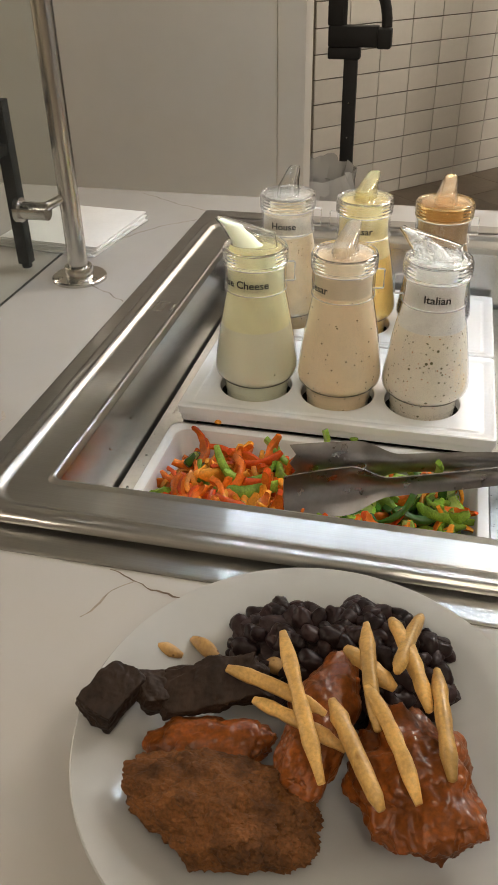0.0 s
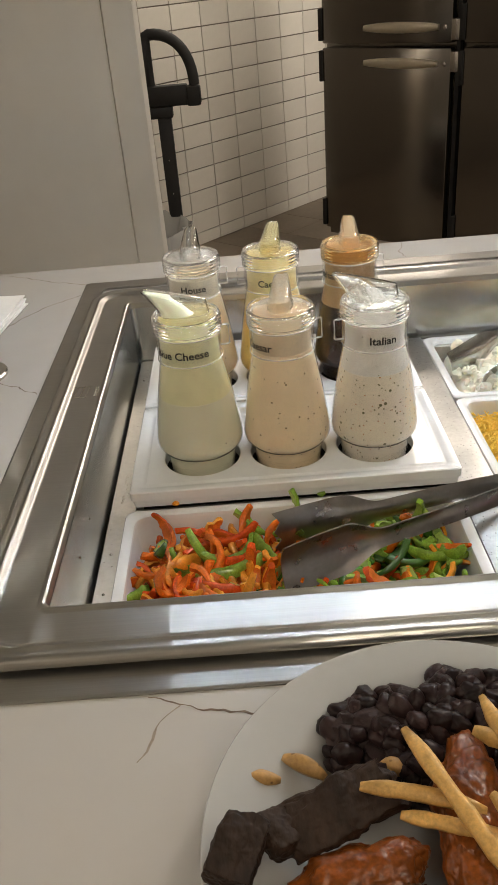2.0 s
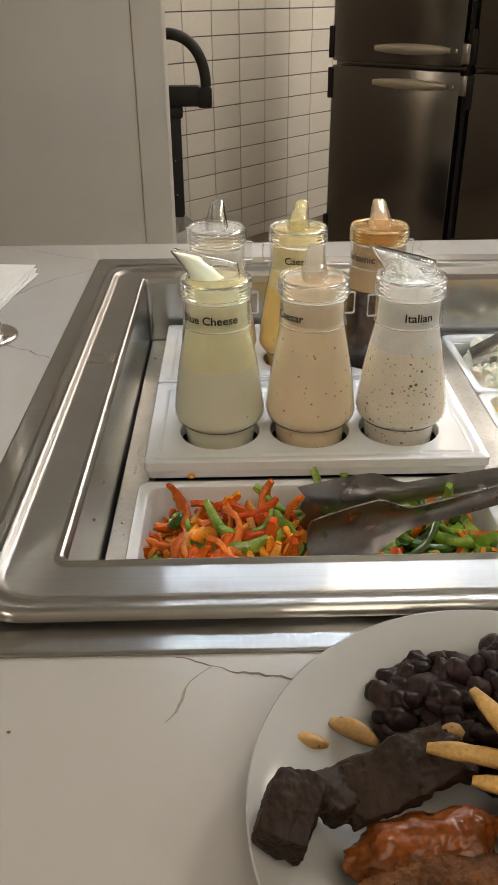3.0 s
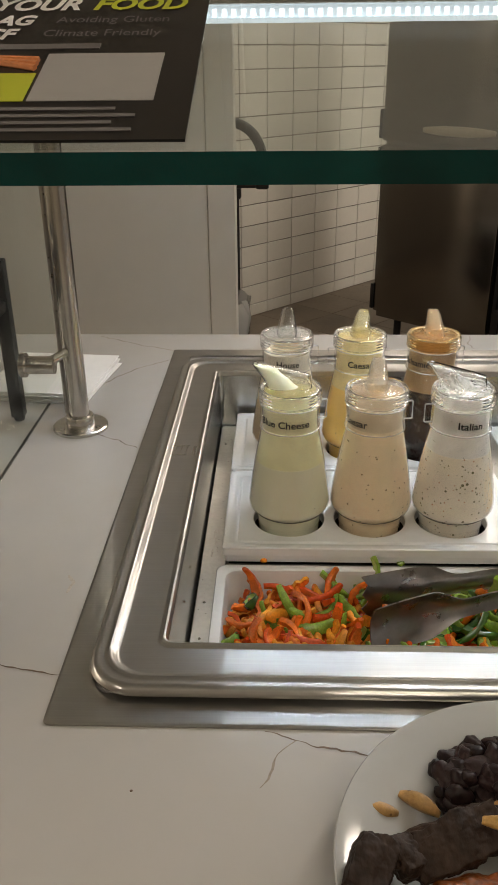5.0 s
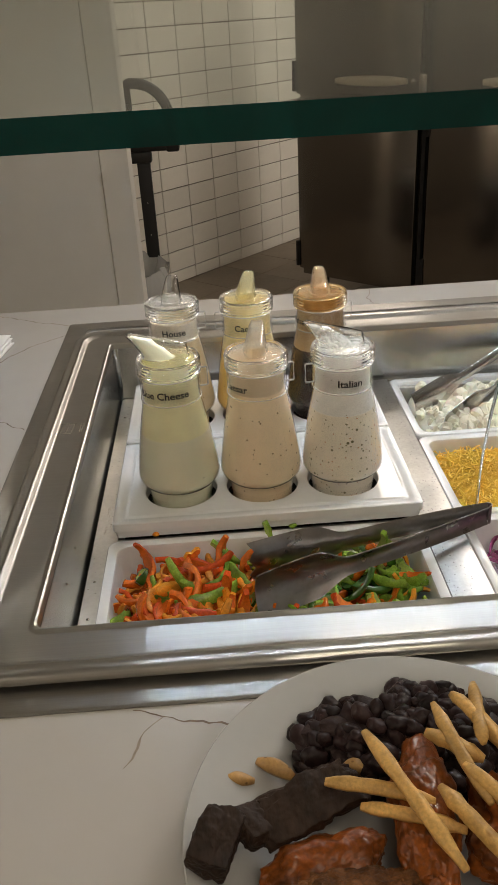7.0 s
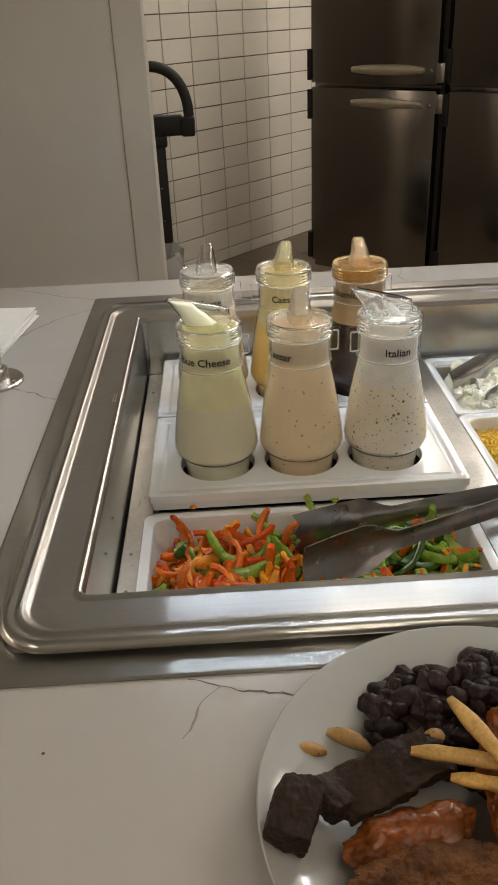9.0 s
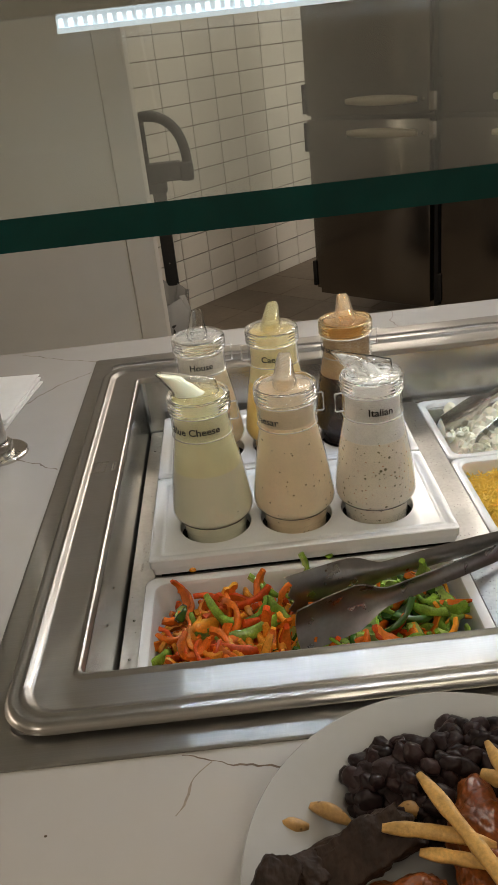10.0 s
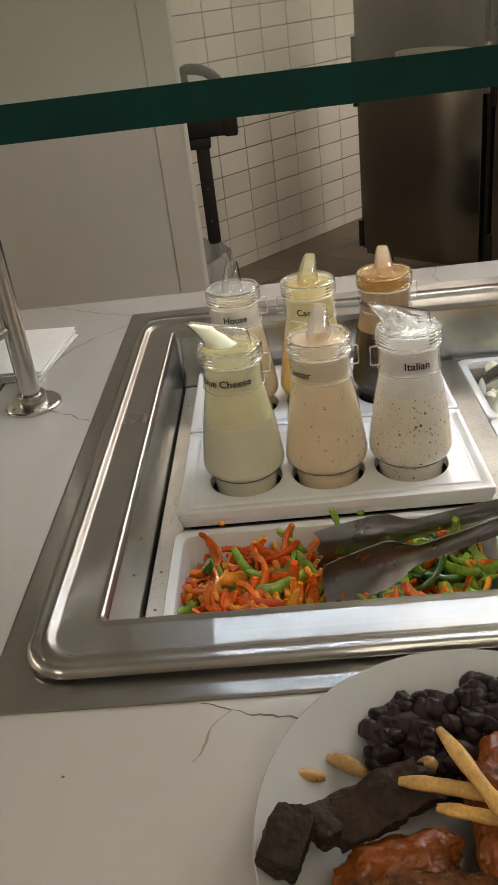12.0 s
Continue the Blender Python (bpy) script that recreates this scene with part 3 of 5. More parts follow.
# ---- dressing bottles ----
# heights from the bottle's foot, radii in metres
def shell_profile(z0=0.0):
    prof = [(0.0315, 0.0), (0.0332, 0.002), (0.0357, 0.0385), (0.0361, 0.0400), (0.0388, 0.0410), (0.0415, 0.0432), (0.0434, 0.0465), (0.0443, 0.0505), (0.0443, 0.0535)]
    for k in range(1, 9):
        t = k / 8
        prof.append((0.0443 + (0.0302 - 0.0443) * t + 0.0010 * math.sin(math.pi * t), 0.0535 + (0.1415 - 0.0535) * t))
    prof += [(0.0296, 0.1440), (0.0296, 0.174)]
    return prof


def radius_at(z, prof):
    for (r0, z0), (r1, z1) in zip(prof, prof[1:]):
        if z0 <= z <= z1:
            return r0 + (r1 - r0) * (z - z0) / max(1e-6, z1 - z0)
    return prof[-1][0]


def dressing_bottle(at, turn, words, word_turn, liquid, film, level, film_top, label, handle_turn, cap_tint=None, spout_fill=None, fill=0.62, spout_mat=None, disc=None, tall=1.0):
    ob = thing("dressing_bottle", label, "bottle", at, "dressing bottles", turn=0)
    ob.matrix_basis = pose(at[0], at[1], at[2] + 0.0014) @ Matrix.Diagonal((1, 1, 0.966, 1))
    prof = shell_profile()
    part("body", lathe(prof, 48, cap_first=True), CLEAR, ob, "clear plastic bottle wall").visible_shadow = False
    part("base_seam", lathe([(0.0364, 0.0396), (0.0385, 0.0404), (0.0389, 0.0409), (0.0372, 0.0404)], 48), INK, ob, "dark seam above the foot")
    zs = [0.0025 + (level - 0.0025) * k / 26 for k in range(27)]
    part("dressing", lathe([(0.0005, 0.002)] + [(radius_at(z, prof) - 0.0010, z) for z in zs] + [(0.001, level)], 48), liquid, ob)
    if film_top > level:
        zs = [level - 0.001 + (film_top - level) * k / 14 for k in range(15)]
        part("dressing_film", lathe([(radius_at(z, prof) - 0.0013, z) for z in zs], 48), film, ob, "dressing residue coating the inside of the neck")
    # collar with the name
    collar = part("collar", lathe([(0.0300, 0.1430), (0.0312, 0.1432), (0.0315, 0.1443), (0.0312, 0.1455), (0.0312, 0.1705), (0.0300, 0.1710)], 48), CLEAR, ob, "clear plastic name collar")
    collar.visible_shadow = False
    for z in (0.1434, 0.1700):
        part("bead", lathe([(0.0312, z - 0.0007), (0.0319, z - 0.0005), (0.0321, z), (0.0319, z + 0.0005), (0.0312, z + 0.0007)], 48), CLEAR_LOOP, collar, "pale bead of the collar").visible_shadow = False
    if words:
        part("lettering", text_mesh("lettering", words, 0.0112, INK, bold=0.0002, bend=0.0316, z=0.1555), None, collar, "black printed dressing name", pose(0, 0, 0, 0, 0, word_turn))
    # rectangular finger loop of the collar
    bm = tube([(0.0305, 0, 0.1490), (0.0385, 0, 0.1490), (0.0395, 0, 0.1500), (0.0395, 0, 0.1690), (0.0385, 0, 0.1700), (0.0305, 0, 0.1700)], 0.0010, 8)
    part("loop", bm, CLEAR_LOOP, collar, "clear plastic loop", pose(0, 0, 0, 0, 0, handle_turn)).visible_shadow = False
    # threaded cap
    cp = [(0.0302, 0.1712)]
    for k in range(4):
        z = 0.1716 + k * 0.0036
        cp += [(0.0314, z), (0.0330, z + 0.0008), (0.0330, z + 0.0020), (0.0314, z + 0.0029)]
    cp += [(0.0322, 0.1866), (0.0316, 0.1882), (0.0296, 0.1887), (0.0272, 0.1874), (0.0250, 0.1877), (0.0006, 0.1882), (0.0006, 0.1866), (0.0262, 0.1860), (0.0284, 0.1850), (0.0287, 0.1712), (0.0302, 0.1712)]
    cap = part("cap", lathe(cp, 48), cap_tint or CLEAR_CAP, ob, "clear ribbed screw cap")
    cap.visible_shadow = False
    if disc:
        part("cap_disc", lathe([(0.0275, 0.1845), (0.0268, 0.1862), (0.001, 0.1870)], 40), disc, ob, "dressing residue under the cap")
    # pouring spout, tip towards -x before turning
    side = [(-0.0392, 0.2139), (-0.0378, 0.2122), (-0.0345, 0.2075), (-0.0290, 0.1995), (-0.0255, 0.1935), (-0.0240, 0.1870)]
    back = [(-0.0335, 0.2136), (-0.0280, 0.2122), (-0.0120, 0.2085), (0.0080, 0.2042), (0.0195, 0.2008), (0.0215, 0.1872)]
    widths = [0.0042, 0.0060, 0.0076, 0.0090, 0.0104, 0.0116]

    def spout(shrink, n=12):
        bm = bmesh.new()
        loops = []
        for (lx, lz), (rx, rz), w in zip(side, back, widths):
            cx, cz, hx = (lx + rx) / 2, (lz + rz) / 2, (rx - lx) / 2 - shrink
            lp = []
            for k in range(n * 2):
                ang = 2 * math.pi * k / (n * 2)
                c = math.cos(ang)
                lp.append((cx + hx * c, (w - shrink) * math.sin(ang), cz + (rz - lz) / 2 * c))
            loops.append(lp)
        loft(bm, loops)
        return bm

    sp = part("spout", solid(spout(0.0), 0.0011), spout_mat or cap_tint or CLEAR_SPOUT, ob, "clear wedge-shaped pouring spout", pose(0, 0, 0.187 * (1 - tall), 0, 0, turn) @ Matrix.Diagonal((1, 1, tall, 1)))
    sp.visible_shadow = False
    if spout_fill:
        bm = bmesh.new()
        loops = []
        for (lx, lz), (rx, rz), w, k in zip(side, back, widths, [min(1.0, fill * q) for q in (1.6, 1.6, 1.55, 0.92, 0.86, 1.15)]):
            cx, hx = lx + (rx - lx) * k / 2, max(0.001, (rx - lx) * k / 2 - 0.0016)
            cz, dz = lz + (rz - lz) * k / 2 - 0.0008, (rz - lz) * k / 2
            loops.append([(cx + hx * math.cos(2 * math.pi * q / 20), (w - 0.0018) * math.sin(2 * math.pi * q / 20), cz + dz * math.cos(2 * math.pi * q / 20)) for q in range(20)])
        loft(bm, loops, True, True, True)
        part("residue", bm, spout_fill, sp, "dressing left in the spout")
    return ob


BLUE_CHEESE = material("blue_cheese_dressing", (0.75, 0.74, 0.57), 0.4, spots=((70, 0.075, (0.12, 0.12, 0.06)),), vary=0.04, vary_scale=25, sss=0.15)
BLUE_FILM = material("blue_cheese_film", (0.77, 0.75, 0.47), 0.4, vary=0.06, vary_scale=60, sss=0.15)
BLUE_SPOUT = material("blue_cheese_in_spout", (0.75, 0.77, 0.59), 0.35, spots=((150, 0.14, (0.2, 0.25, 0.05)),), vary=0.05, vary_scale=60, sss=0.2)
CAESAR = material("creamy_caesar_dressing", (0.86, 0.71, 0.49), 0.4, spots=((150, 0.16, (0.20, 0.13, 0.05)), (55, 0.045, (0.08, 0.05, 0.02))), vary=0.05, vary_scale=25, sss=0.15)
CAESAR_FILM = material("caesar_film", (0.74, 0.62, 0.44), 0.4, vary=0.08, vary_scale=60)
ITALIAN = material("creamy_italian_dressing", (0.84, 0.78, 0.66), 0.4, spot_share=0.75, spots=((200, 0.20, (0.22, 0.20, 0.11)), (95, 0.17, (0.17, 0.16, 0.08)), (150, 0.13, (0.5, 0.25, 0.12))), vary=0.05, vary_scale=30, sss=0.15)
ITALIAN_FILM = material("italian_film", (0.82, 0.81, 0.77), 0.45, spots=((150, 0.10, (0.2, 0.2, 0.1)),), vary=0.08, vary_scale=40, sss=0.1)
HOUSE = material("house_dressing", (0.58, 0.47, 0.31), 0.4, spots=((160, 0.15, (0.15, 0.10, 0.03)),), vary=0.1, vary_scale=60, sss=0.1)
HOUSE_FILM = material("house_film", (0.60, 0.55, 0.46), 0.5, vary=0.12, vary_scale=60)
YELLOW = material("golden_caesar_dressing", (0.80, 0.54, 0.16), 0.4, spots=((150, 0.14, (0.25, 0.13, 0.03)),), vary=0.05, vary_scale=30, sss=0.1)
YELLOW_FILM = material("golden_film", (0.72, 0.60, 0.30), 0.45, spots=((190, 0.12, (0.3, 0.2, 0.06)),), vary=0.1, vary_scale=50, sss=0.1)
BALSAMIC = material("balsamic_dressing", (0.022, 0.009, 0.006), 0.25, spots=((180, 0.12, (0.25, 0.13, 0.06)),), vary=0.2, vary_scale=60)
BALSAMIC_FILM = material("balsamic_film", (0.31, 0.20, 0.10), 0.45, vary=0.15, vary_scale=50)
AMBER_CAP = glass_material("amber_stained_plastic", (0.97, 0.76, 0.44), 0.10, 1.34)
AMBER_SPOUT = clear_material("amber_cloudy_spout", (0.95, 0.80, 0.58), 0.10, 0.16, 1.6)
STREAKED = clear_material("milky_streaks", (0.90, 0.90, 0.88), 0.1, 0.08, 1.2, 0.6, 70.0)

FOOT = -0.0755
BY1, BY2 = 0.068, 0.245
dressing_bottle((HOLES[0], BY1, FOOT), 0, "Blue Cheese", -14, BLUE_CHEESE, BLUE_FILM, 0.104, 0.184, "clear bottle of pale green blue cheese dressing", 12, None, BLUE_SPOUT, 0.64, disc=CLOUDY_YELLOW)
dressing_bottle((HOLES[1], BY1, FOOT), -97, "Caesar", -50, CAESAR, CAESAR_FILM, 0.146, 0.184, "clear bottle of creamy tan Caesar dressing", 8, None, None, spout_mat=CLOUDY, disc=CLOUDY, tall=0.76)
dressing_bottle((HOLES[2], BY1, FOOT), -6, "Italian", 6, ITALIAN, ITALIAN_FILM, 0.119, 0.184, "clear bottle of speckled creamy Italian dressing", 186, None, STREAKED, 0.75, disc=STREAKED)
dressing_bottle((HOLES[0] - 0.002, BY2, FOOT), -92, "House", 2, HOUSE, HOUSE_FILM, 0.140, 0.166, "clear bottle of beige house dressing", 6, disc=CLOUDY_WHITE, tall=0.85)
dressing_bottle((HOLES[1] - 0.001, BY2, FOOT), -100, "Caesar", -3, YELLOW, YELLOW_FILM, 0.120, 0.184, "half-full clear bottle of golden Caesar dressing", 186, None, None, spout_mat=CLOUDY_YELLOW, disc=CLOUDY_YELLOW, tall=0.8)
dressing_bottle((HOLES[2], BY2, FOOT), -95, "Balsamic", -50, BALSAMIC, BALSAMIC_FILM, 0.118, 0.184, "half-full clear bottle of dark balsamic dressing", 6, AMBER_CAP, None, spout_mat=AMBER_SPOUT, disc=AMBER_SPOUT, tall=0.8)


# ---- sneeze guard ----
TILT_G = radians(21)
guard = thing("sneeze_guard", "slanted clear glass sneeze guard panel with a thick green edge", "sneeze guard", (0, -0.485, 0.3899))
GX0, GX1, GLEN, GT = -0.62, 1.5, 0.60, 0.0088
UPG = Vector((0, math.cos(TILT_G), math.sin(TILT_G)))
NG = Vector((0, -math.sin(TILT_G), math.cos(TILT_G)))
bm = bmesh.new()
vs = [bm.verts.new(Vector((x, 0, 0)) + UPG * u + NG * n) for x in (GX0, GX1) for u in (0, GLEN) for n in (-GT / 2, GT / 2)]
for f in ((0, 1, 3, 2), (4, 6, 7, 5), (0, 4, 5, 1), (2, 3, 7, 6), (0, 2, 6, 4), (1, 5, 7, 3)):
    bm.faces.new([vs[i] for i in f])
me = finish("pane", bm, GLASS, smooth=False)
pane = part("pane", me, None, guard)
pane.visible_shadow = False
bm = bmesh.new()
vs = [bm.verts.new(Vector((x, 0, 0)) + UPG * u + NG * n) for x in (GX0, GX1) for u, n in ((-0.0006, -GT / 2 - 0.0003), (-0.0006, GT / 2 + 0.0003))]
bm.faces.new((vs[0], vs[1], vs[3], vs[2]))
part("polished_edge", bm, GLASS_EDGE, guard, "dark teal polished glass edge").visible_shadow = False

sign = thing("allergen_sign", "black printed allergen sign with lime lettering on the glass", "sign", (0.0, -0.485, 0.3899))
sign.matrix_basis = Matrix.Translation((0, -0.485, 0.3899)) @ pose(0, 0, 0, 21, 0, 0) @ Matrix.Translation((0, 0, GT / 2 + 0.0006))
SX0, SX1, SV0, SV1 = -0.135, 0.0318, 0.004, 0.119
part("card", box_mesh(SX0, SX1, SV0, SV1, 0, 0.0008), SIGN_BLACK, sign)


def sign_words(words, size, x, v, mat, shear=0.2, squeeze=0.74, bold=0.0005):
    me = text_mesh("lettering", words, size, mat, shear=shear, z=0.0011, align="RIGHT", bold=bold)
    part("lettering", me, None, sign, "", Matrix.Translation((x, v, 0)) @ Matrix.Diagonal((squeeze, 1, 1, 1)))


sign_words("YOUR", 0.0150, -0.0125, 0.1030, SIGN_WHITE)
sign_words("FOOD", 0.0150, 0.0240, 0.1030, SIGN_LIME)
sign_words("AG", 0.0120, -0.0260, 0.0885, SIGN_WHITE)
sign_words("CF", 0.0120, -0.0300, 0.0765, SIGN_WHITE)
sign_words("Avoiding Gluten", 0.0078, 0.0200, 0.0890, SIGN_GREY, 0.0, 0.74, 0.0)
sign_words("Climate Friendly", 0.0078, 0.0180, 0.0772, SIGN_GREY, 0.0, 0.74, 0.0)
part("word_bar", box_mesh(-0.05, 0.0, 0.0645, 0.0685, 0.0009, 0.0011), SIGN_GREY, sign)
part("square_patch", box_mesh(-0.0150, 0.0210, 0.0270, 0.0605, 0.0009, 0.0011), SIGN_PALE, sign, "plain pale square")
part("lime_patch", box_mesh(SX0, -0.0160, 0.0270, 0.0460, 0.0009, 0.0011), SIGN_LIME, sign)
for k in range(3):
    bm = bmesh.new()
    tube([(-0.05 - k * 0.006, 0.061 - k * 0.001, 0.0012), (-0.017, 0.049 + k * 0.003, 0.0012)], 0.0012, 6, bm)
    part("carrot_stripe", bm, SIGN_ORANGE, sign)
for k in range(4):
    part("word_bar", box_mesh(-0.06, 0.017 - 0.006 * (k % 2), 0.0085 + k * 0.0042, 0.0103 + k * 0.0042, 0.0009, 0.0011), SIGN_GREY, sign)

led_bar = thing("led_light_bar", "slim steel light bar with a row of cool white LEDs", "lamp", (0, LED_Y, LED_Z))
part("housing", box_mesh(-0.60, LED_X1 + 0.1, -0.016, 0.016, 0.003, 0.022, bevel=0.001), STEEL_PLAIN, led_bar)
part("diffuser", box_mesh(LED_X0, LED_X1, -0.0085, 0.0085, -0.011, 0.0028, bevel=0.003), LED_COVER, led_bar)
# added glowing strip, keeps the bright chips out of low front views
part("added_chip_screen", box_mesh(LED_X0, LED_X1, -0.0102, -0.0090, -0.0136, -0.0088, bevel=0.0003, seg=1), LED_COVER, led_bar, "added glowing strip that hides the chips from the front")
chip = finish("led_chip", box_mesh(-0.0018, 0.0018, -0.0070, 0.0070, -0.0008, 0.0004), LED_GLOW)
dot = finish("led_dot", box_mesh(-0.0022, 0.0022, -0.0006, 0.0004, -0.0034, 0.0034, bevel=0.0004, seg=1), LED_DOT)
for k in range(int((LED_X1 - LED_X0) / 0.0095)):
    part("led_chip", chip, None, led_bar, "", pose(LED_X0 + 0.005 + k * 0.0095, 0.0, -0.0113, 0, 0, 0))
    part("led_dot", dot, None, led_bar, "", pose(LED_X0 + 0.005 + k * 0.0095, -0.0087, -0.0045, 0, 0, 0))

POLE_X, POLE_Y = -0.188, 0.197
post = thing("guard_post", "brushed stainless steel guard post with a round foot plate", "post", (POLE_X, POLE_Y, 0))
part("tube", tube([(0, 0, 0.004), (0, 0, 0.3), (0, 0, 0.62)], 0.0120, 28), CHROME, post)
part("foot_plate", lathe([(0.034, 0.0003), (0.034, 0.0035), (0.0325, 0.005), (0.013, 0.006)], 40, cap_first=True), CHROME, post)
part("foot_collar", lathe([(0.0175, 0.0055), (0.0175, 0.016), (0.0165, 0.0175), (0.0128, 0.0178)], 32), CHROME, post)
for k in range(3):
    a = radians(100 + 120 * k)
    part("screw", lathe([(0.0032, 0.005), (0.0028, 0.0066), (0.0005, 0.0068)], 12), STEEL_PLAIN, post, "", Matrix.Translation((0.025 * math.cos(a), 0.025 * math.sin(a), 0)))
part("clamp_arm", tube([(-0.006, -0.008, 0.102), (-0.018, -0.020, 0.097), (-0.022, -0.024, 0.094)], 0.0055, 16), CHROME, post)
part("clamp_body", tube([(-0.016, -0.026, 0.092), (-0.040, -0.026, 0.092), (-0.054, -0.026, 0.092)], 0.0105, 24), CHROME, post, "round glass clamp")
part("clamp_disc", tube([(-0.0495, -0.026, 0.092), (-0.0555, -0.026, 0.092)], 0.0145, 28), CHROME, post)
part("rear_tube", tube([(-0.022, 0.05, 0.0), (-0.022, 0.05, 0.62)], 0.010, 20), STEEL_DARK, post)

side = thing("side_glass", "upright clear glass end panel beside the steel post", "glass panel", (-0.247, 0, 0))
ob = part("pane", box_mesh(-0.004, 0.004, -0.08, 0.33, 0.001, 0.60), SIDE_GLASS, side)
ob.visible_shadow = False
part("edge_seal", box_mesh(-0.0016, 0.0016, -0.08, 0.33, 0.0002, 0.0009), BLACK_RUBBER, side)


# ---- things on the counter's end ----
nap = thing("napkin_stack", "stack of folded white paper napkins on the counter", "napkins", (-0.262, 0.352, 0.0), turn=-6)
rnd = random.Random(3)
for k in range(7):
    part("napkin", box_mesh(-0.075, 0.075, -0.078, 0.078, 0.0003 + k * 0.002, 0.0021 + k * 0.002, bevel=0.0006), NAPKIN, nap, "", pose(rnd.uniform(-0.003, 0.003), rnd.uniform(-0.003, 0.003), 0, 0, 0, rnd.uniform(-2.5, 2.5)))

rack = thing("wire_rack", "black metal rack with a shelf of jars", "rack", (-0.272, 0.19, 0))
for x in (0.0, -0.20):
    for y in (0.03, -0.19):
        part("post", box_mesh(x - 0.008, x + 0.008, y - 0.008, y + 0.008, 0.006, 0.205, bevel=0.001), BLACK_METAL, rack)
        part("foot", lathe([(0.006, 0.0), (0.007, 0.002), (0.006, 0.006)], 12, cap_first=True, cap_last=True), BLACK_RUBBER, rack, "", Matrix.Translation((x, y, 0)))
for z in (0.145, 0.193):
    for y in (0.03, -0.19):
        part("rail", box_mesh(-0.192, -0.008, y - 0.006, y + 0.006, z, z + 0.012, bevel=0.001), BLACK_METAL, rack)
    for x in (0.0, -0.20):
        part("rail", box_mesh(x - 0.006, x + 0.006, -0.182, 0.022, z, z + 0.012, bevel=0.001), BLACK_METAL, rack)
part("shelf", box_mesh(-0.19, -0.01, -0.18, 0.02, 0.140, 0.1445, bevel=0.001), BLACK_METAL, rack)
for k, (x, y) in enumerate(((-0.05, -0.02), (-0.05, -0.12))):
    jar = thing("spice_jar", "small clear shaker jar with dark lid in the rack", "jar", (-0.272 + x, 0.19 + y, 0.1446), "jars in the rack")
    part("glass", lathe([(0.024, 0), (0.026, 0.003), (0.026, 0.06), (0.02, 0.07)], 24, cap_first=True), CLEAR, jar).visible_shadow = False
    part("contents", lathe([(0.0235, 0.002), (0.0235, 0.035), (0.001, 0.036)], 24, cap_first=True), BALSAMIC_FILM, jar)
    part("lid", lathe([(0.021, 0.0702), (0.022, 0.072), (0.022, 0.085), (0.018, 0.09), (0.001, 0.091)], 24), BLACK_METAL, jar)


# ---- kitchen beyond ----
HANDLE = material("bright_handle_steel", (0.78, 0.72, 0.60), 0.42, 1.0, vary=0.05, vary_scale=20)
FR_P, FR_D = Vector((0.51, 3.1, 0)), WALL_N
fridge = thing("refrigerator", "dark stainless reach-in refrigerator with half doors", "refrigerator", (FR_P.x, FR_P.y, FLOOR_Z), turn=math.degrees(math.atan2(FR_D.y, FR_D.x)))
FW, FDEP, FH = 2.0, 0.78, 2.05
part("body", box_mesh(0.0, FW, 0.045, FDEP, 0.16, FH, bevel=0.004), FRIDGE_STEEL, fridge)
for x in (0.08, FW - 0.08):
    for y in (0.12, FDEP - 0.08):
        part("leg", lathe([(0.03, 0.0), (0.03, 0.02), (0.018, 0.03), (0.018, 0.16)], 16, cap_first=True), BLACK_METAL, fridge, "", Matrix.Translation((x, y, 0)))
DW = 0.63
SPLIT = 0.965
for col in range(3):
    for lo, hi in ((0.20, SPLIT - 0.008), (SPLIT + 0.008, FH - 0.12)):
        x0 = 0.012 + col * (DW + 0.032)
        door = part("door", box_mesh(x0, x0 + DW - 0.02, 0.0, 0.043, lo, hi, bevel=0.006), FRIDGE_STEEL, fridge)
        hz = hi - 0.055 if lo < 0.5 else lo + 0.055
        hx1 = x0 + DW - 0.075
        bm = bmesh.new()
        # recessed pull: a long leaf-shaped steel lip
        loops = []
        for k in range(17):
            t = k / 16
            w = 0.019 * math.sin(math.pi * min(1, 0.08 + 0.86 * t)) ** 0.5 + 0.001
            loops.append([(hx1 - 0.34 + 0.34 * t, -0.001 - 0.010 * abs(math.sin(a)) ** 0.5 * (1 if math.sin(a) > 0 else -0.1), hz + w * math.cos(a)) for a in [math.tau * q / 16 for q in range(16)]])
        loft(bm, loops, True, True, True)
        part("handle", bm, HANDLE, door, "bright steel pull handle")
        part("lock", lathe([(0.009, 0), (0.009, 0.004), (0.001, 0.006)], 16, cap_first=True), CHROME, door, "", pose(hx1 + 0.028, -0.0005, hz, 90, 0, 0))
        for zz in (lo + 0.07, hi - 0.07):
            part("hinge", box_mesh(x0 - 0.016, x0 + 0.002, -0.006, 0.03, zz - 0.06, zz + 0.06, bevel=0.003), BLACK_METAL, door)
    for zz in (SPLIT - 0.055, SPLIT + 0.055):
        part("hinge_plate", box_mesh(0.012 + col * (DW + 0.032) + DW - 0.018, 0.012 + col * (DW + 0.032) + DW + 0.016, -0.010, 0.0225, zz - 0.036, zz + 0.036, bevel=0.004), CHROME, fridge, "bright steel hinge plate")
    part("mullion", box_mesh(0.012 + col * (DW + 0.032) + DW - 0.012, 0.012 + col * (DW + 0.032) + DW + 0.004, 0.025, 0.0448, 0.18, FH - 0.05), BLACK_RUBBER, fridge)
part("grille", box_mesh(0.0, FW, 0.01, 0.044, FH - 0.11, FH - 0.002, bevel=0.003), FRIDGE_STEEL, fridge)

cart = thing("hand_truck", "black hand truck with a looped handle standing by the wall", "hand truck", (-0.100, 2.16, FLOOR_Z))
H0 = 0.9
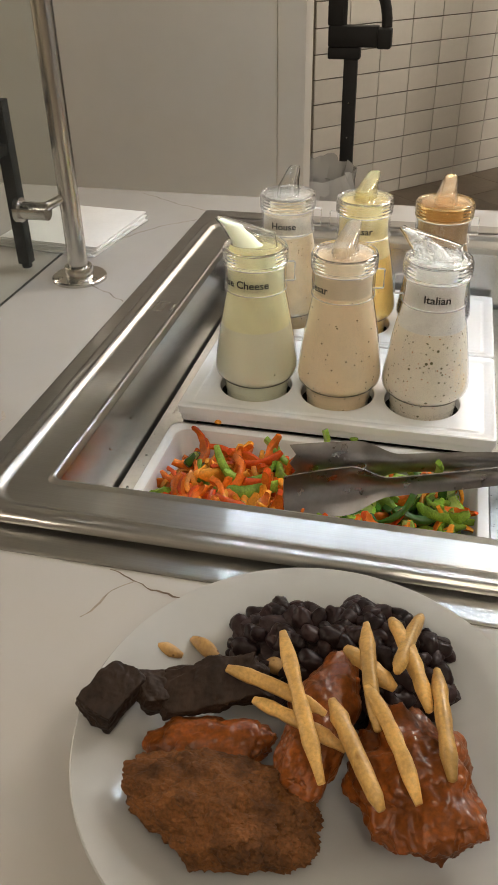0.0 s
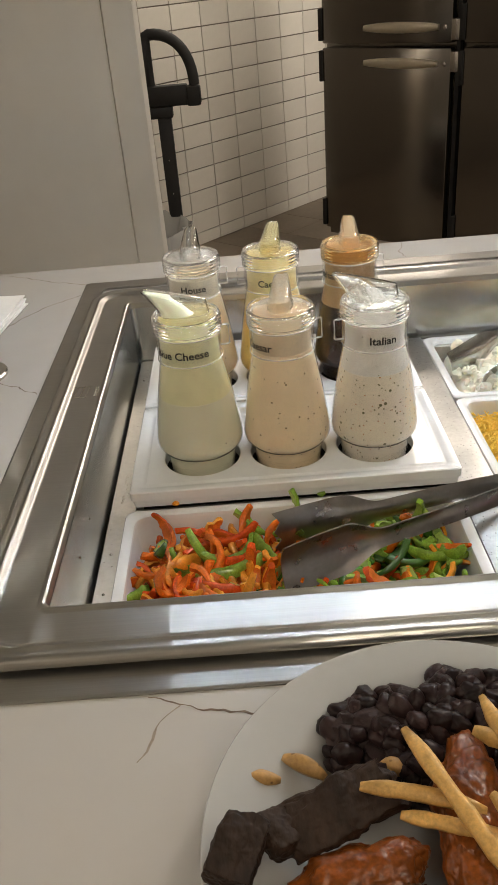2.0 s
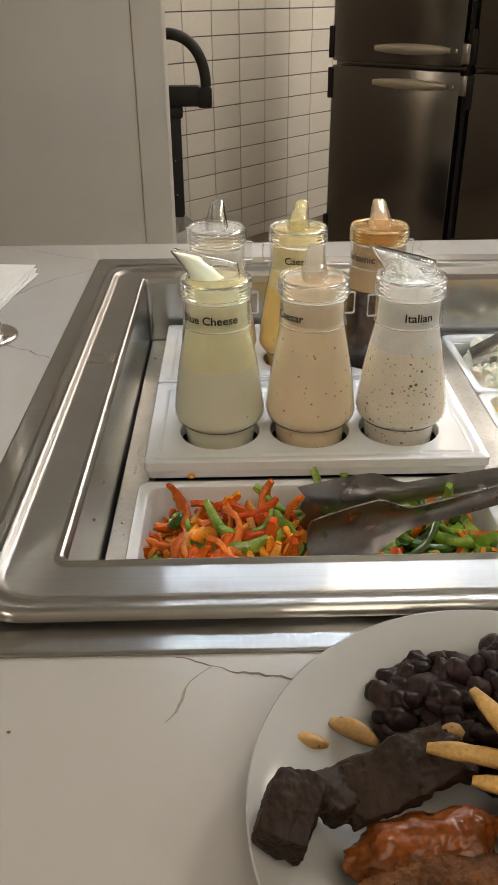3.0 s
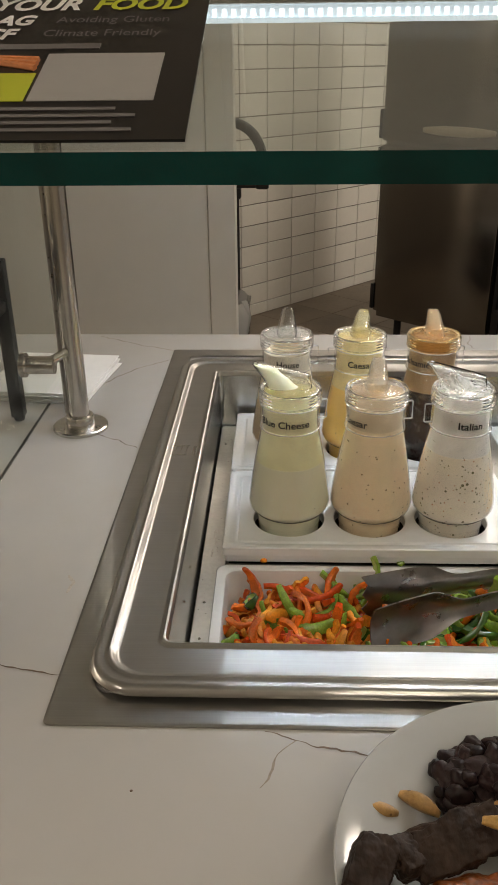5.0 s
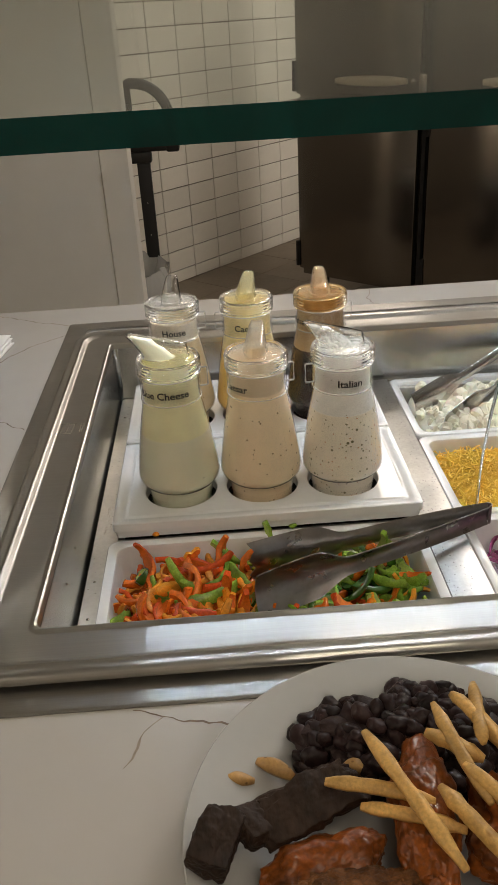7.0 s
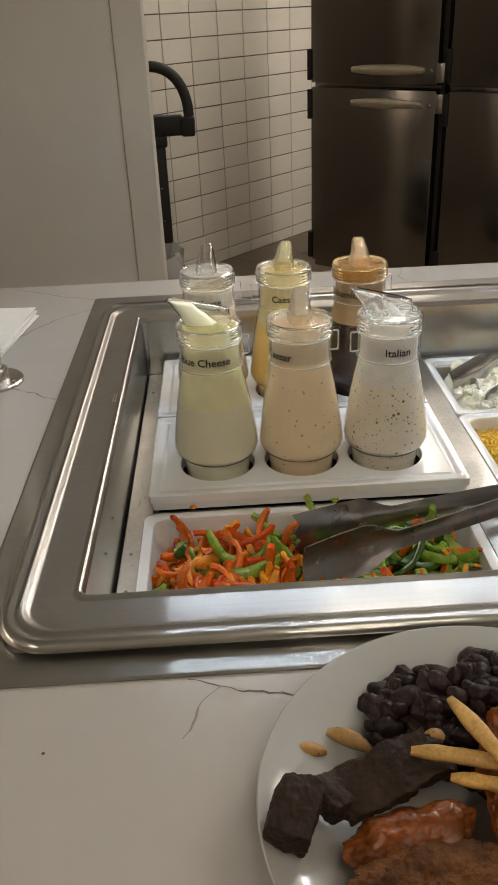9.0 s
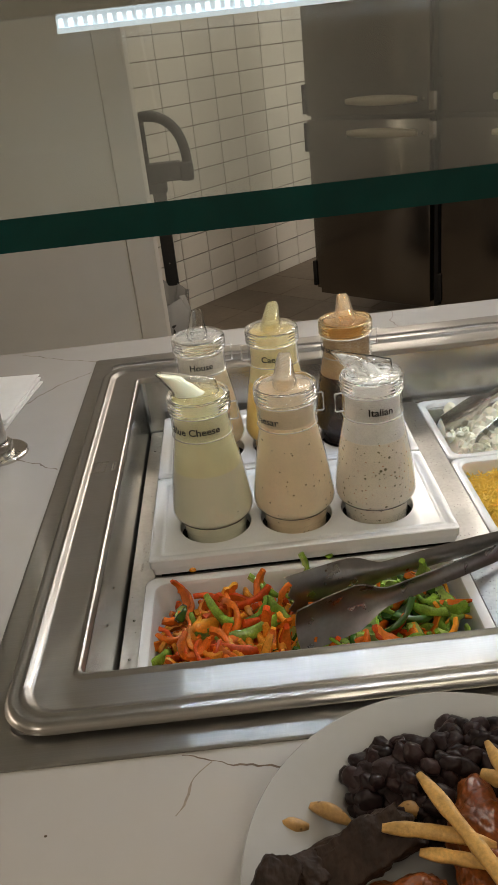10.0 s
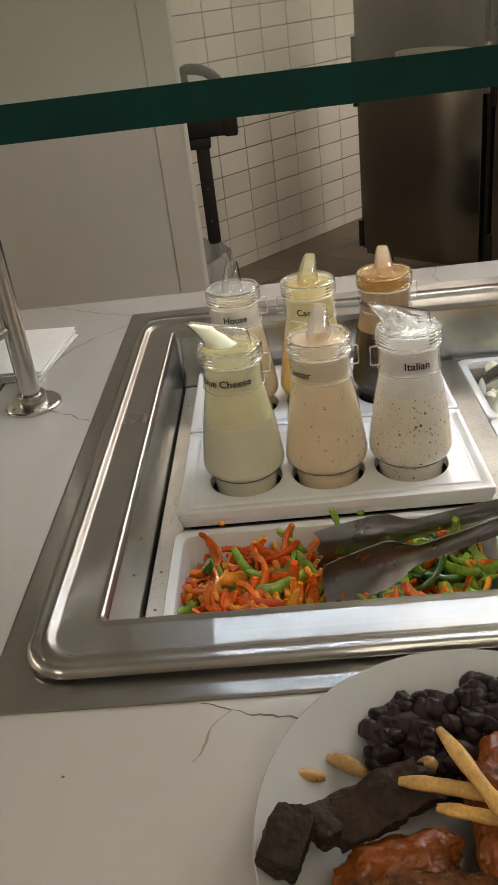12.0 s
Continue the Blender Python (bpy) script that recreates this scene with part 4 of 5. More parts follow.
part("upright", box_mesh(-0.022, 0.022, -0.014, 0.014, 0.12, H0 + 0.012, bevel=0.003), BLACK_METAL, cart)
part("bracket", box_mesh(-0.075, 0.085, -0.022, 0.022, H0 + 0.008, H0 + 0.070, bevel=0.006), BLACK_METAL, cart)
part("bracket_foot", box_mesh(-0.075, 0.030, -0.020, 0.020, H0 - 0.028, H0 + 0.008, bevel=0.006), BLACK_METAL, cart)
part("grip_post", box_mesh(-0.078, -0.028, -0.018, 0.018, H0 + 0.068, H0 + 0.205, bevel=0.006), BLACK_METAL, cart)
part("bracket_end", box_mesh(0.080, 0.126, -0.027, 0.027, H0 + 0.004, H0 + 0.064, bevel=0.008), BLACK_METAL, cart)
loop = [(-0.035, 0, H0 + 0.066), (-0.035, 0, H0 + 0.20), (-0.030, 0, H0 + 0.214)] + bezier([(-0.02, 0, H0 + 0.218), (0.05, 0, H0 + 0.222), (0.108, 0, H0 + 0.17), (0.108, 0, H0 + 0.066)], 12)
part("handle_loop", tube(loop, 0.0168, 14), BLACK_RUBBER, cart, "black rubber grip loop")
part("base_plate", box_mesh(-0.05, 0.36, -0.20, 0.05, 0.03, 0.12, bevel=0.01), BLACK_METAL, cart)
for x in (-0.02, 0.32):
    for y in (-0.16, 0.01):
        part("wheel", tube([(x - 0.02, y, 0.045), (x + 0.02, y, 0.045)], 0.045, 20), BLACK_RUBBER, cart)
for k in range(5):
    bm = bmesh.new()
    blob(bm, (0.0, -0.0125, 0.30 + 0.11 * k), (0.004, 0.002, 0.004), 0.02, sub=2)
    part("bolt", bm, CHROME, cart)

bin_ = thing("waste_bin", "black bin with a clear crumpled liner bag", "bin", (-0.205, 1.86, FLOOR_Z))
part("tub", lathe([(0.11, 0), (0.13, 0.01), (0.16, 0.52), (0.165, 0.53), (0.155, 0.53)], 32, cap_first=True), BLACK_RUBBER, bin_)
bm = lathe([(0.150, 0.50), (0.156, 0.57), (0.166, 0.60), (0.178, 0.56), (0.172, 0.47)], 64)
for v in bm.verts:
    k = 1 + 0.13 * noise.fractal(v.co * 20, 1.0, 2.0, 4)
    v.co = (v.co.x * k, v.co.y * k, v.co.z + 0.02 * noise.noise(v.co * 30))
BAG = clear_material("liner_film", (0.86, 0.86, 0.84), 0.15, 0.45)
part("liner", bm, BAG, bin_, "clear crumpled liner")


# ---- food in the pans ----
PEPPERS = [material("red_orange_pepper", (0.74, 0.16, 0.012), 0.18, vary=0.3, vary_scale=50, coat=0.4, sss=0.05),
           material("red_pepper", (0.64, 0.085, 0.012), 0.16, vary=0.3, vary_scale=50, coat=0.4, sss=0.05),
           material("green_pepper", (0.22, 0.36, 0.04), 0.16, vary=0.4, vary_scale=60, coat=0.5, sss=0.1),
           material("dark_green_pepper_and_shade", (0.04, 0.12, 0.012), 0.18, vary=0.3, vary_scale=60, coat=0.6),
           material("orange_pepper", (0.86, 0.34, 0.03), 0.18, vary=0.25, vary_scale=50, coat=0.4, sss=0.05)]


RED_FLESH = material("pale_orange_pepper_flesh", (0.68, 0.155, 0.018), 0.22, vary=0.25, vary_scale=60, coat=0.4, sss=0.1)
GREEN_FLESH = material("pale_green_pepper_flesh", (0.36, 0.48, 0.12), 0.25, vary=0.2, vary_scale=60, coat=0.4, sss=0.1)


def strip_mesh(mat, length, bend, width, thick, seed):
    """A curved slice of pepper with a thin skin side and a paler, lumpy inner side."""
    rnd = random.Random(seed)
    bm = bmesh.new()
    loops, n = [], 14
    rad = length / max(0.3, bend)
    twist = rnd.uniform(-0.5, 0.5)
    for i in range(n + 1):
        t = i / n - 0.5
        a = t * bend * (1 + 0.5 * t)
        c = Vector((rad * math.sin(a), rad * (1 - math.cos(a)), 0.002 * math.sin(5 * t + seed)))
        out = Vector((math.sin(a), -math.cos(a), 0))
        tw = twist * t
        upv = Vector((0, 0, 1)) * math.cos(tw) + out * math.sin(tw)
        ou2 = out * math.cos(tw) - Vector((0, 0, 1)) * math.sin(tw)
        w = width * (1 - 0.55 * abs(2 * t) ** 3) * (1 + 0.18 * rnd.uniform(-1, 1))
        th = thick * (1 + 0.3 * rnd.uniform(-1, 1))
        loops.append([c + upv * (w / 2) * p + ou2 * (th / 2) * q for p, q in ((-0.8, 1), (0, 1.15), (0.8, 1), (1, 0.2), (0.8, -0.9), (0, -0.5 - 0.5 * rnd.random()), (-0.8, -0.9), (-1, 0.2))])
    loft(bm, loops, True, True, True)
    for q, f in enumerate(bm.faces):
        if q < n * 8 and q % 8 in (4, 5):
            f.material_index = 1
    me = finish("pepper_strip", bm, mat, angle=60)
    me.materials.append(GREEN_FLESH if mat in PEPPERS[2:4] else RED_FLESH)
    return me


peppers = thing("sliced_peppers", "heap of red, orange and green bell pepper strips", "vegetables", (0.157, -0.089, -0.15))
rnd = random.Random(11)
meshes = {k: [strip_mesh(PEPPERS[k], rnd.uniform(0.055, 0.092), rnd.uniform(1.2, 3.8), rnd.uniform(0.0105, 0.0160) * (1.15 if k in (2, 3) else 1), rnd.uniform(0.0046, 0.0062), 10 * k + q) for q in range(6)] for k in range(5)}
# dark green slab put in for the shade deep between the strips
part("heap_base", box_mesh(-0.142, 0.142, -0.068, 0.068, 0.0, 0.046, bevel=0.012, seg=3), PEPPERS[3], peppers, "dark green slab for the shade between the strips")
N_STRIPS = 285
for i in range(N_STRIPS):
    x, y = rnd.uniform(-0.144, 0.132), rnd.uniform(-0.062, 0.062)
    layer = i / N_STRIPS
    z = 0.046 + 0.029 * layer + 0.008 * noise.noise(Vector((x * 25, y * 25, 3.0)))
    greenish = 0.10 if x < -0.03 else 0.26 if x < 0.015 else 0.70
    kind = rnd.choice((2, 2, 3)) if rnd.random() < greenish else rnd.choice((0, 0, 1, 1, 4, 4, 4))
    m = pose(x, y, z, rnd.uniform(-35, 35) + (90 if rnd.random() < 0.25 else 0), rnd.uniform(-30, 30), rnd.uniform(0, 360)) @ Matrix.Scale(0.72 if abs(x) > 0.10 or abs(y) > 0.045 else 1.0, 4)
    part("pepper_strip", rnd.choice(meshes[kind]), None, peppers, "", m)
for x, y, z, kind, q, rz in ((-0.122, 0.040, 0.074, 0, 1, 60), (-0.110, 0.01, 0.07, 0, 2, 80), (-0.02, 0.055, 0.075, 2, 0, 20), (0.125, 0.03, 0.074, 2, 3, 75), (0.03, 0.02, 0.075, 0, 4, -20),
                             (0.138, 0.0, 0.070, 2, 2, 80), (-0.005, 0.0, 0.076, 4, 3, 10), (0.10, 0.0, 0.070, 3, 3, 10), (-0.05, 0.03, 0.074, 1, 3, 100)):
    part("pepper_strip", meshes[kind][q], None, peppers, "", pose(x, y, z - 0.008, 30 if kind != 2 else 60, 12, rz))
bit_mat = PEPPERS[2]
for x, y, k in ((0.044, 0.002, 4), (0.187, -0.001, 2), (0.31, -0.02, 2)):
    bm = bmesh.new()
    blob(bm, (0, 0, 0.002), (0.0042, 0.003, 0.0026), 0.4, 300, 2, seed=x * 10)
    tagged(part("pepper_scrap", bm, PEPPERS[k], None, "", Matrix.Translation((x, y, -0.0655))), "small scrap of pepper on the pan edge", "scrap", "pepper scraps")

# white cheese crumbles
FETA = material("white_cheese", (0.88, 0.84, 0.70), 0.5, vary=0.06, vary_scale=60, sss=0.2, random_tint=0.06)
cheese = thing("cheese_crumbles", "heap of crumbled white cheese", "cheese", (0.5225, 0.264, -0.15))
part("heap_base", box_mesh(-0.14, 0.14, -0.068, 0.068, 0, 0.072, bevel=0.015, seg=3), FETA, cheese)
crumbs = []
for q in range(7):
    bm = bmesh.new()
    blob(bm, (0, 0, 0), (0.010, 0.008, 0.006), 0.55, 130, 2, seed=q * 3.3)
    crumbs.append(finish("crumb", bm, FETA, angle=25))
for i in range(210):
    x, y = rnd.uniform(-0.140, 0.140), rnd.uniform(-0.066, 0.066)
    part("crumb", rnd.choice(crumbs), None, cheese, "", pose(x, y, 0.072 + 0.010 * rnd.random() + 0.008 * noise.noise(Vector((x * 20, y * 20, 0))), rnd.uniform(0, 360), rnd.uniform(0, 360), rnd.uniform(0, 360)) @ Matrix.Scale(rnd.uniform(0.5, 1.4), 4))

# shredded cheddar: far more shreds than one could count
CHEDDAR = material("orange_cheddar", (0.97, 0.60, 0.09), 0.5, vary=0.08, vary_scale=90, sss=0.35)
cheddar = thing("shredded_cheddar", "heap of fine orange cheddar shreds", "cheese", (0.5225, 0.0877, -0.15), kind="stuff")
part("heap_base", box_mesh(-0.14, 0.14, -0.068, 0.068, 0, 0.064, bevel=0.015, seg=3), CHEDDAR, cheddar)
bm = bmesh.new()
for i in range(5200):
    x, y = rnd.uniform(-0.142, 0.142), rnd.uniform(-0.068, 0.068)
    z = 0.062 + 0.006 * rnd.random() + 0.009 * noise.noise(Vector((x * 15, y * 15, 7)))
    a, b = rnd.uniform(0, math.tau), rnd.uniform(-0.5, 0.5)
    d = Vector((math.cos(a), math.sin(a), b)) * rnd.uniform(0.006, 0.014)
    mid = Vector((x, y, z)) + Vector((rnd.uniform(-1, 1), rnd.uniform(-1, 1), rnd.uniform(0, 1))) * 0.0025
    tube([Vector((x, y, z)) - d, mid, Vector((x, y, z)) + d], 0.00085, 4, bm)
sh = part("shreds", bm, CHEDDAR, cheddar)
sh["kind"] = "stuff"

ONION = material("red_onion", (0.66, 0.50, 0.58), 0.25, vary=0.15, vary_scale=50, coat=0.3, sss=0.2)
ONION_SKIN = material("onion_purple", (0.30, 0.05, 0.16), 0.25, vary=0.25, vary_scale=60, coat=0.4)
onion = thing("sliced_onion", "heap of red onion rings", "vegetables", (0.5225, -0.089, -0.15))
part("heap_base", box_mesh(-0.14, 0.14, -0.068, 0.068, 0, 0.045, bevel=0.015, seg=3), ONION, onion)
rings_ = []
for q in range(5):
    r = 0.012 + 0.004 * q
    for mat in (ONION, ONION_SKIN):
        bm = lathe([(r, -0.002), (r + 0.002, -0.0018), (r + 0.0022, 0.0018), (r, 0.002), (r - 0.0003, 0)], 28)
        for v in bm.verts:
            v.co.x *= 1.25
            v.co.z += 0.003 * noise.noise(Vector((v.co.x * 60, v.co.y * 60, q)))
        rings_.append(finish("onion_ring", bm, mat))
for i in range(110):
    part("onion_ring", rnd.choice(rings_), None, onion, "", pose(rnd.uniform(-0.12, 0.12), rnd.uniform(-0.05, 0.05), 0.05 + 0.022 * rnd.random(), rnd.uniform(-40, 40), rnd.uniform(-40, 40), rnd.uniform(0, 360)))


# ---- tongs and spoon ----
def tong_arm(bm, path, heights, cups, teeth=False, thick=0.0011, rows=7):
    """A strip of steel standing on edge along a path, cupped where the heights widen."""
    n = len(path)
    grid = []
    for i, p in enumerate(path):
        d = (path[min(i + 1, n - 1)] - path[max(i - 1, 0)]).normalized()
        s = Vector((-d.y, d.x, 0)).normalized()
        up = s.cross(d) * -1
        if up.z < 0:
            up = -up
        row = []
        for k in range(rows):
            u = 2 * k / (rows - 1) - 1
            q = p + up * (heights[i] / 2) * u + s * cups[i] * (1 - u * u)
            if teeth and i == n - 1:
                q = q - d * (0.006 if k % 2 else 0.0)
            row.append(q)
        grid.append(row)
    a = [[bm.verts.new(q) for q in row] for row in grid]
    for r0, r1 in zip(a, a[1:]):
        for k in range(rows - 1):
            bm.faces.new((r0[k], r0[k + 1], r1[k + 1], r1[k]))


def tongs(name, label, hinge, mid_a, tip_a, mid_b, tip_b, mat=STEEL_DARK, blade=0.054, grip=0.0215, teeth=True):
    ob = thing(name, label, "tongs", hinge)
    h = Vector(hinge)
    n = 44
    for mid, tip, sgn in ((mid_a, tip_a, 1), (mid_b, tip_b, -1)):
        path = [p - h for p in bezier([h + Vector((0, 0.004 * sgn, 0)), h.lerp(Vector(mid), 0.6) + Vector((0, 0.010 * sgn, 0)), Vector(mid), Vector(tip)], n)]
        hs, cs = [], []
        for i in range(n + 1):
            t = i / n
            k = min(1, max(0, (t - 0.62) / 0.16))
            k = k * k * (3 - 2 * k)
            e = max(0, (t - 0.80) / 0.20)
            hs.append(grip + (blade - grip) * k * (1 - 0.14 * e * e))
            cs.append(sgn * (0.0045 * (1 - k) + 0.0100 * k * (1 - 0.3 * e)))
        bm = bmesh.new()
        tong_arm(bm, path, hs, cs, teeth and sgn > 0)
        part("arm", solid(bm, 0.0011), mat, ob)
    bm = bmesh.new()
    arc = [Vector((0.004 * math.sin(math.pi * k / 10), 0.004 * math.cos(math.pi * k / 10), 0)) for k in range(11)]
    tong_arm(bm, arc, [grip] * 11, [0] * 11)
    part("spring_bend", solid(bm, 0.0011), mat, ob)
    return ob


tongs("serving_tongs", "worn stainless serving tongs lying on the peppers", (0.384, -0.024, -0.050), (0.235, -0.058, -0.048), (0.136, -0.083, -0.048), (0.225, -0.104, -0.040), (0.143, -0.138, -0.043))
tongs("serving_tongs", "stainless serving tongs resting in the white cheese", (0.62, 0.40, -0.005), (0.44, 0.292, -0.052), (0.374, 0.258, -0.066), (0.47, 0.244, -0.056), (0.408, 0.204, -0.070), STEEL_PLAIN, 0.044, 0.017, False)
spoon = thing("serving_spoon", "stainless serving tongs arm standing in the cheddar", "utensil", (0.385, 0.01, -0.088))
bm = bmesh.new()
pth = bezier([(0.0, 0.0, 0.0), (0.010, 0.03, 0.030), (0.030, 0.09, 0.055), (0.09, 0.20, 0.095)], 20)
tong_arm(bm, pth, [0.006 + 0.016 * math.sin(math.pi * min(1, k / 9)) if k < 9 else 0.011 for k in range(21)], [0.002] * 21)
part("arm", solid(bm, 0.0012), STEEL_PLAIN, spoon)


# ---- the plate ----
PX, PY, PR = 0.2125, -0.418, 0.1245
plate = tagged(part("plate", lathe([(0.050, 0.0004), (0.072, 0.0004), (0.074, 0.004), (0.090, 0.010), (0.112, 0.0205), (PR - 0.001, 0.0262), (PR, 0.0275), (PR - 0.0008, 0.0285), (PR - 0.003, 0.0282),
                                    (0.108, 0.0235), (0.092, 0.0150), (0.082, 0.0095), (0.070, 0.0070), (0.001, 0.0066)], 96, cap_first=True), PLATE_WHITE, None, "", Matrix.Translation((PX, PY, 0))),
               "glazed white dinner plate standing on the counter", "plate")
BEAN = material("black_bean", (0.021, 0.011, 0.0105), 0.40, vary=0.4, vary_scale=80, random_tint=0.5, bump=0.2, bump_scale=260, ior=1.28)
BEAN_MASH = material("mashed_black_bean", (0.030, 0.017, 0.016), 0.6, vary=0.4, vary_scale=90, bump=0.5, bump_scale=200, ior=1.33)
STEAK = material("browned_beef", (0.030, 0.016, 0.0095), 0.6, vary=0.5, vary_scale=40, bump=0.5, bump_scale=260, stretch=(1, 0.25, 1), ior=1.33)
FRY = material("french_fry", (0.55, 0.33, 0.10), 0.4, spots=((70, 0.3, (0.26, 0.12, 0.03)),), spot_share=0.2, vary=0.3, vary_scale=60, random_tint=0.15, bump=0.2, bump_scale=250)
FRY_BROWN = material("browned_potato", (0.42, 0.24, 0.08), 0.4, spots=((160, 0.25, (0.14, 0.07, 0.02)),), vary=0.25, vary_scale=60)
WING = material("glazed_chicken", (0.19, 0.050, 0.007), 0.32, ior=1.38, vary=0.55, vary_scale=45, coat=0.12, bump=0.3, bump_scale=160)
CRUMBED = material("breaded_chicken", (0.135, 0.052, 0.014), 0.6, ior=1.3, vary=0.5, vary_scale=70, bump=0.7, bump_scale=420)
rnd = random.Random(21)


def food(name, label, cat, group=""):
    return thing(name, label, cat, (PX, PY, 0.0070), group)


beans = food("black_beans", "mound of glossy black beans on the plate", "beans")
bean_mesh = []
for q in range(5):
    bm = bmesh.new()
    blob(bm, (0, 0, 0), (0.0080, 0.0060, 0.0056), 0.30, 140, 3, seed=q * 2.1)
    bean_mesh.append(finish("bean", bm, BEAN))
bm = bmesh.new()
blob(bm, (0.008, 0.058, 0.006), (0.062, 0.040, 0.0235), 0.30, 60, 5)
part("bean_bed", bm, BEAN_MASH, beans, "mashed beans between the whole ones")
for i in range(150):
    a, r = rnd.uniform(0, math.tau), math.sqrt(rnd.random())
    x, y = 0.008 + 0.066 * r * math.cos(a), 0.058 + 0.042 * r * math.sin(a)
    z = 0.006 + 0.026 * max(0, 1 - r * r) ** 0.7 + 0.008 * max(0, (math.hypot(x, y) - 0.075) / 0.03) + rnd.uniform(-0.002, 0.002)
    part("bean", rnd.choice(bean_mesh), None, beans, "", pose(x, y, z, rnd.uniform(0, 360), rnd.uniform(-40, 40), rnd.uniform(0, 360)) @ Matrix.Scale(rnd.uniform(0.6, 1.12), 4))


def lump(name, label, cat, c, radii, mat, turn, rough=0.3, scale=45, seed=0.0, square=0.0, grain=0.03):
    ob = food(name, label, cat)
    bm = bmesh.new()
    blob(bm, (0, 0, 0), (1, 1, 1), 0, 1, 6)
    for v in bm.verts:
        d = v.co.normalized()
        m = max(abs(d.x), abs(d.y), abs(d.z))
        d = d.lerp(d / m, square)
        p = Vector((d.x * radii[0], d.y * radii[1], d.z * radii[2]))
        p *= 1 + rough * noise.fractal(p * scale + Vector((seed, 0, seed)), 1.0, 2.0, 4)
        p *= 1 + grain * noise.fractal(p * 330 + Vector((0, seed, 0)), 1.0, 2.0, 3)
        v.co = Euler([radians(a) for a in turn]).to_matrix() @ p + Vector(c)
    part("piece", bm, mat, ob)
    return ob


lump("beef_slice", "slice of dark browned beef with a rough grain", "meat", (-0.056, 0.013, 0.027), (0.031, 0.0145, 0.009), STEAK, (24, -8, 20), 0.20, 60, 1.0, 0.55, 0.035)
lump("beef_slice", "slice of dark browned beef with a rough grain", "meat", (-0.106, -0.008, 0.031), (0.012, 0.017, 0.010), STEAK, (10, 15, -20), 0.17, 60, 5.0, 0.6, 0.035)
lump("beef_slice", "slice of dark browned beef with a rough grain", "meat", (-0.084, 0.004, 0.024), (0.014, 0.012, 0.010), STEAK, (10, 15, 30), 0.24, 60, 8.0, 0.35, 0.04)
lump("chicken_wing", "glazed orange-brown chicken wing", "chicken", (0.004, -0.002, 0.030), (0.017, 0.046, 0.014), WING, (0, 10, -8), 0.24, 50, 2.0)
lump("chicken_wing", "glazed orange-brown chicken wing", "chicken", (-0.048, -0.016, 0.017), (0.036, 0.016, 0.012), WING, (0, 0, 14), 0.24, 50, 3.0)
lump("chicken_piece", "breaded brown fried chicken piece", "chicken", (-0.034, -0.052, 0.022), (0.050, 0.026, 0.018), CRUMBED, (0, 0, -8), 0.16, 70, 4.0, 0.0, 0.07)
lump("chicken_wing", "glazed orange-brown chicken wing", "chicken", (0.055, -0.020, 0.026), (0.030, 0.04, 0.018), WING, (0, 0, 20), 0.24, 50, 6.0)


def fry(a, b, w, mat, seed, name="french_fry", label="golden french fry on the plate"):
    ob = food(name, label, "fry", "fries")
    r = random.Random(seed)
    pts = bezier([a, Vector(a).lerp(Vector(b), 0.5) + Vector((r.uniform(-0.004, 0.004), r.uniform(-0.004, 0.004), r.uniform(0.0, 0.008))), b], 10)
    loops = []
    d0 = (pts[-1] - pts[0]).normalized()
    s = d0.cross(Vector((0, 0, 1))).normalized()
    u = s.cross(d0)
    roll = r.uniform(-0.6, 0.6)
    s, u = s * math.cos(roll) + u * math.sin(roll), u * math.cos(roll) - s * math.sin(roll)
    for i, p in enumerate(pts):
        k = 0.86 * w * (1 + 0.13 * r.uniform(-1, 1)) * (0.5 if i in (0, 10) else 0.82 if i in (1, 9) else 1)
        if mat is FRY_BROWN:
            k = w * (0.30 + 0.75 * math.sin(math.pi * (0.06 + 0.9 * i / 10)))
        loops.append([p + s * k * x + u * k * y for x, y in ((1, 0.55), (0.6, 0.95), (-0.6, 0.95), (-1, 0.55), (-1, -0.55), (-0.6, -0.95), (0.6, -0.95), (1, -0.55))])
    bm = bmesh.new()
    loft(bm, loops, True, True, True)
    part("piece", finish("piece", bm, mat, angle=80), None, ob)


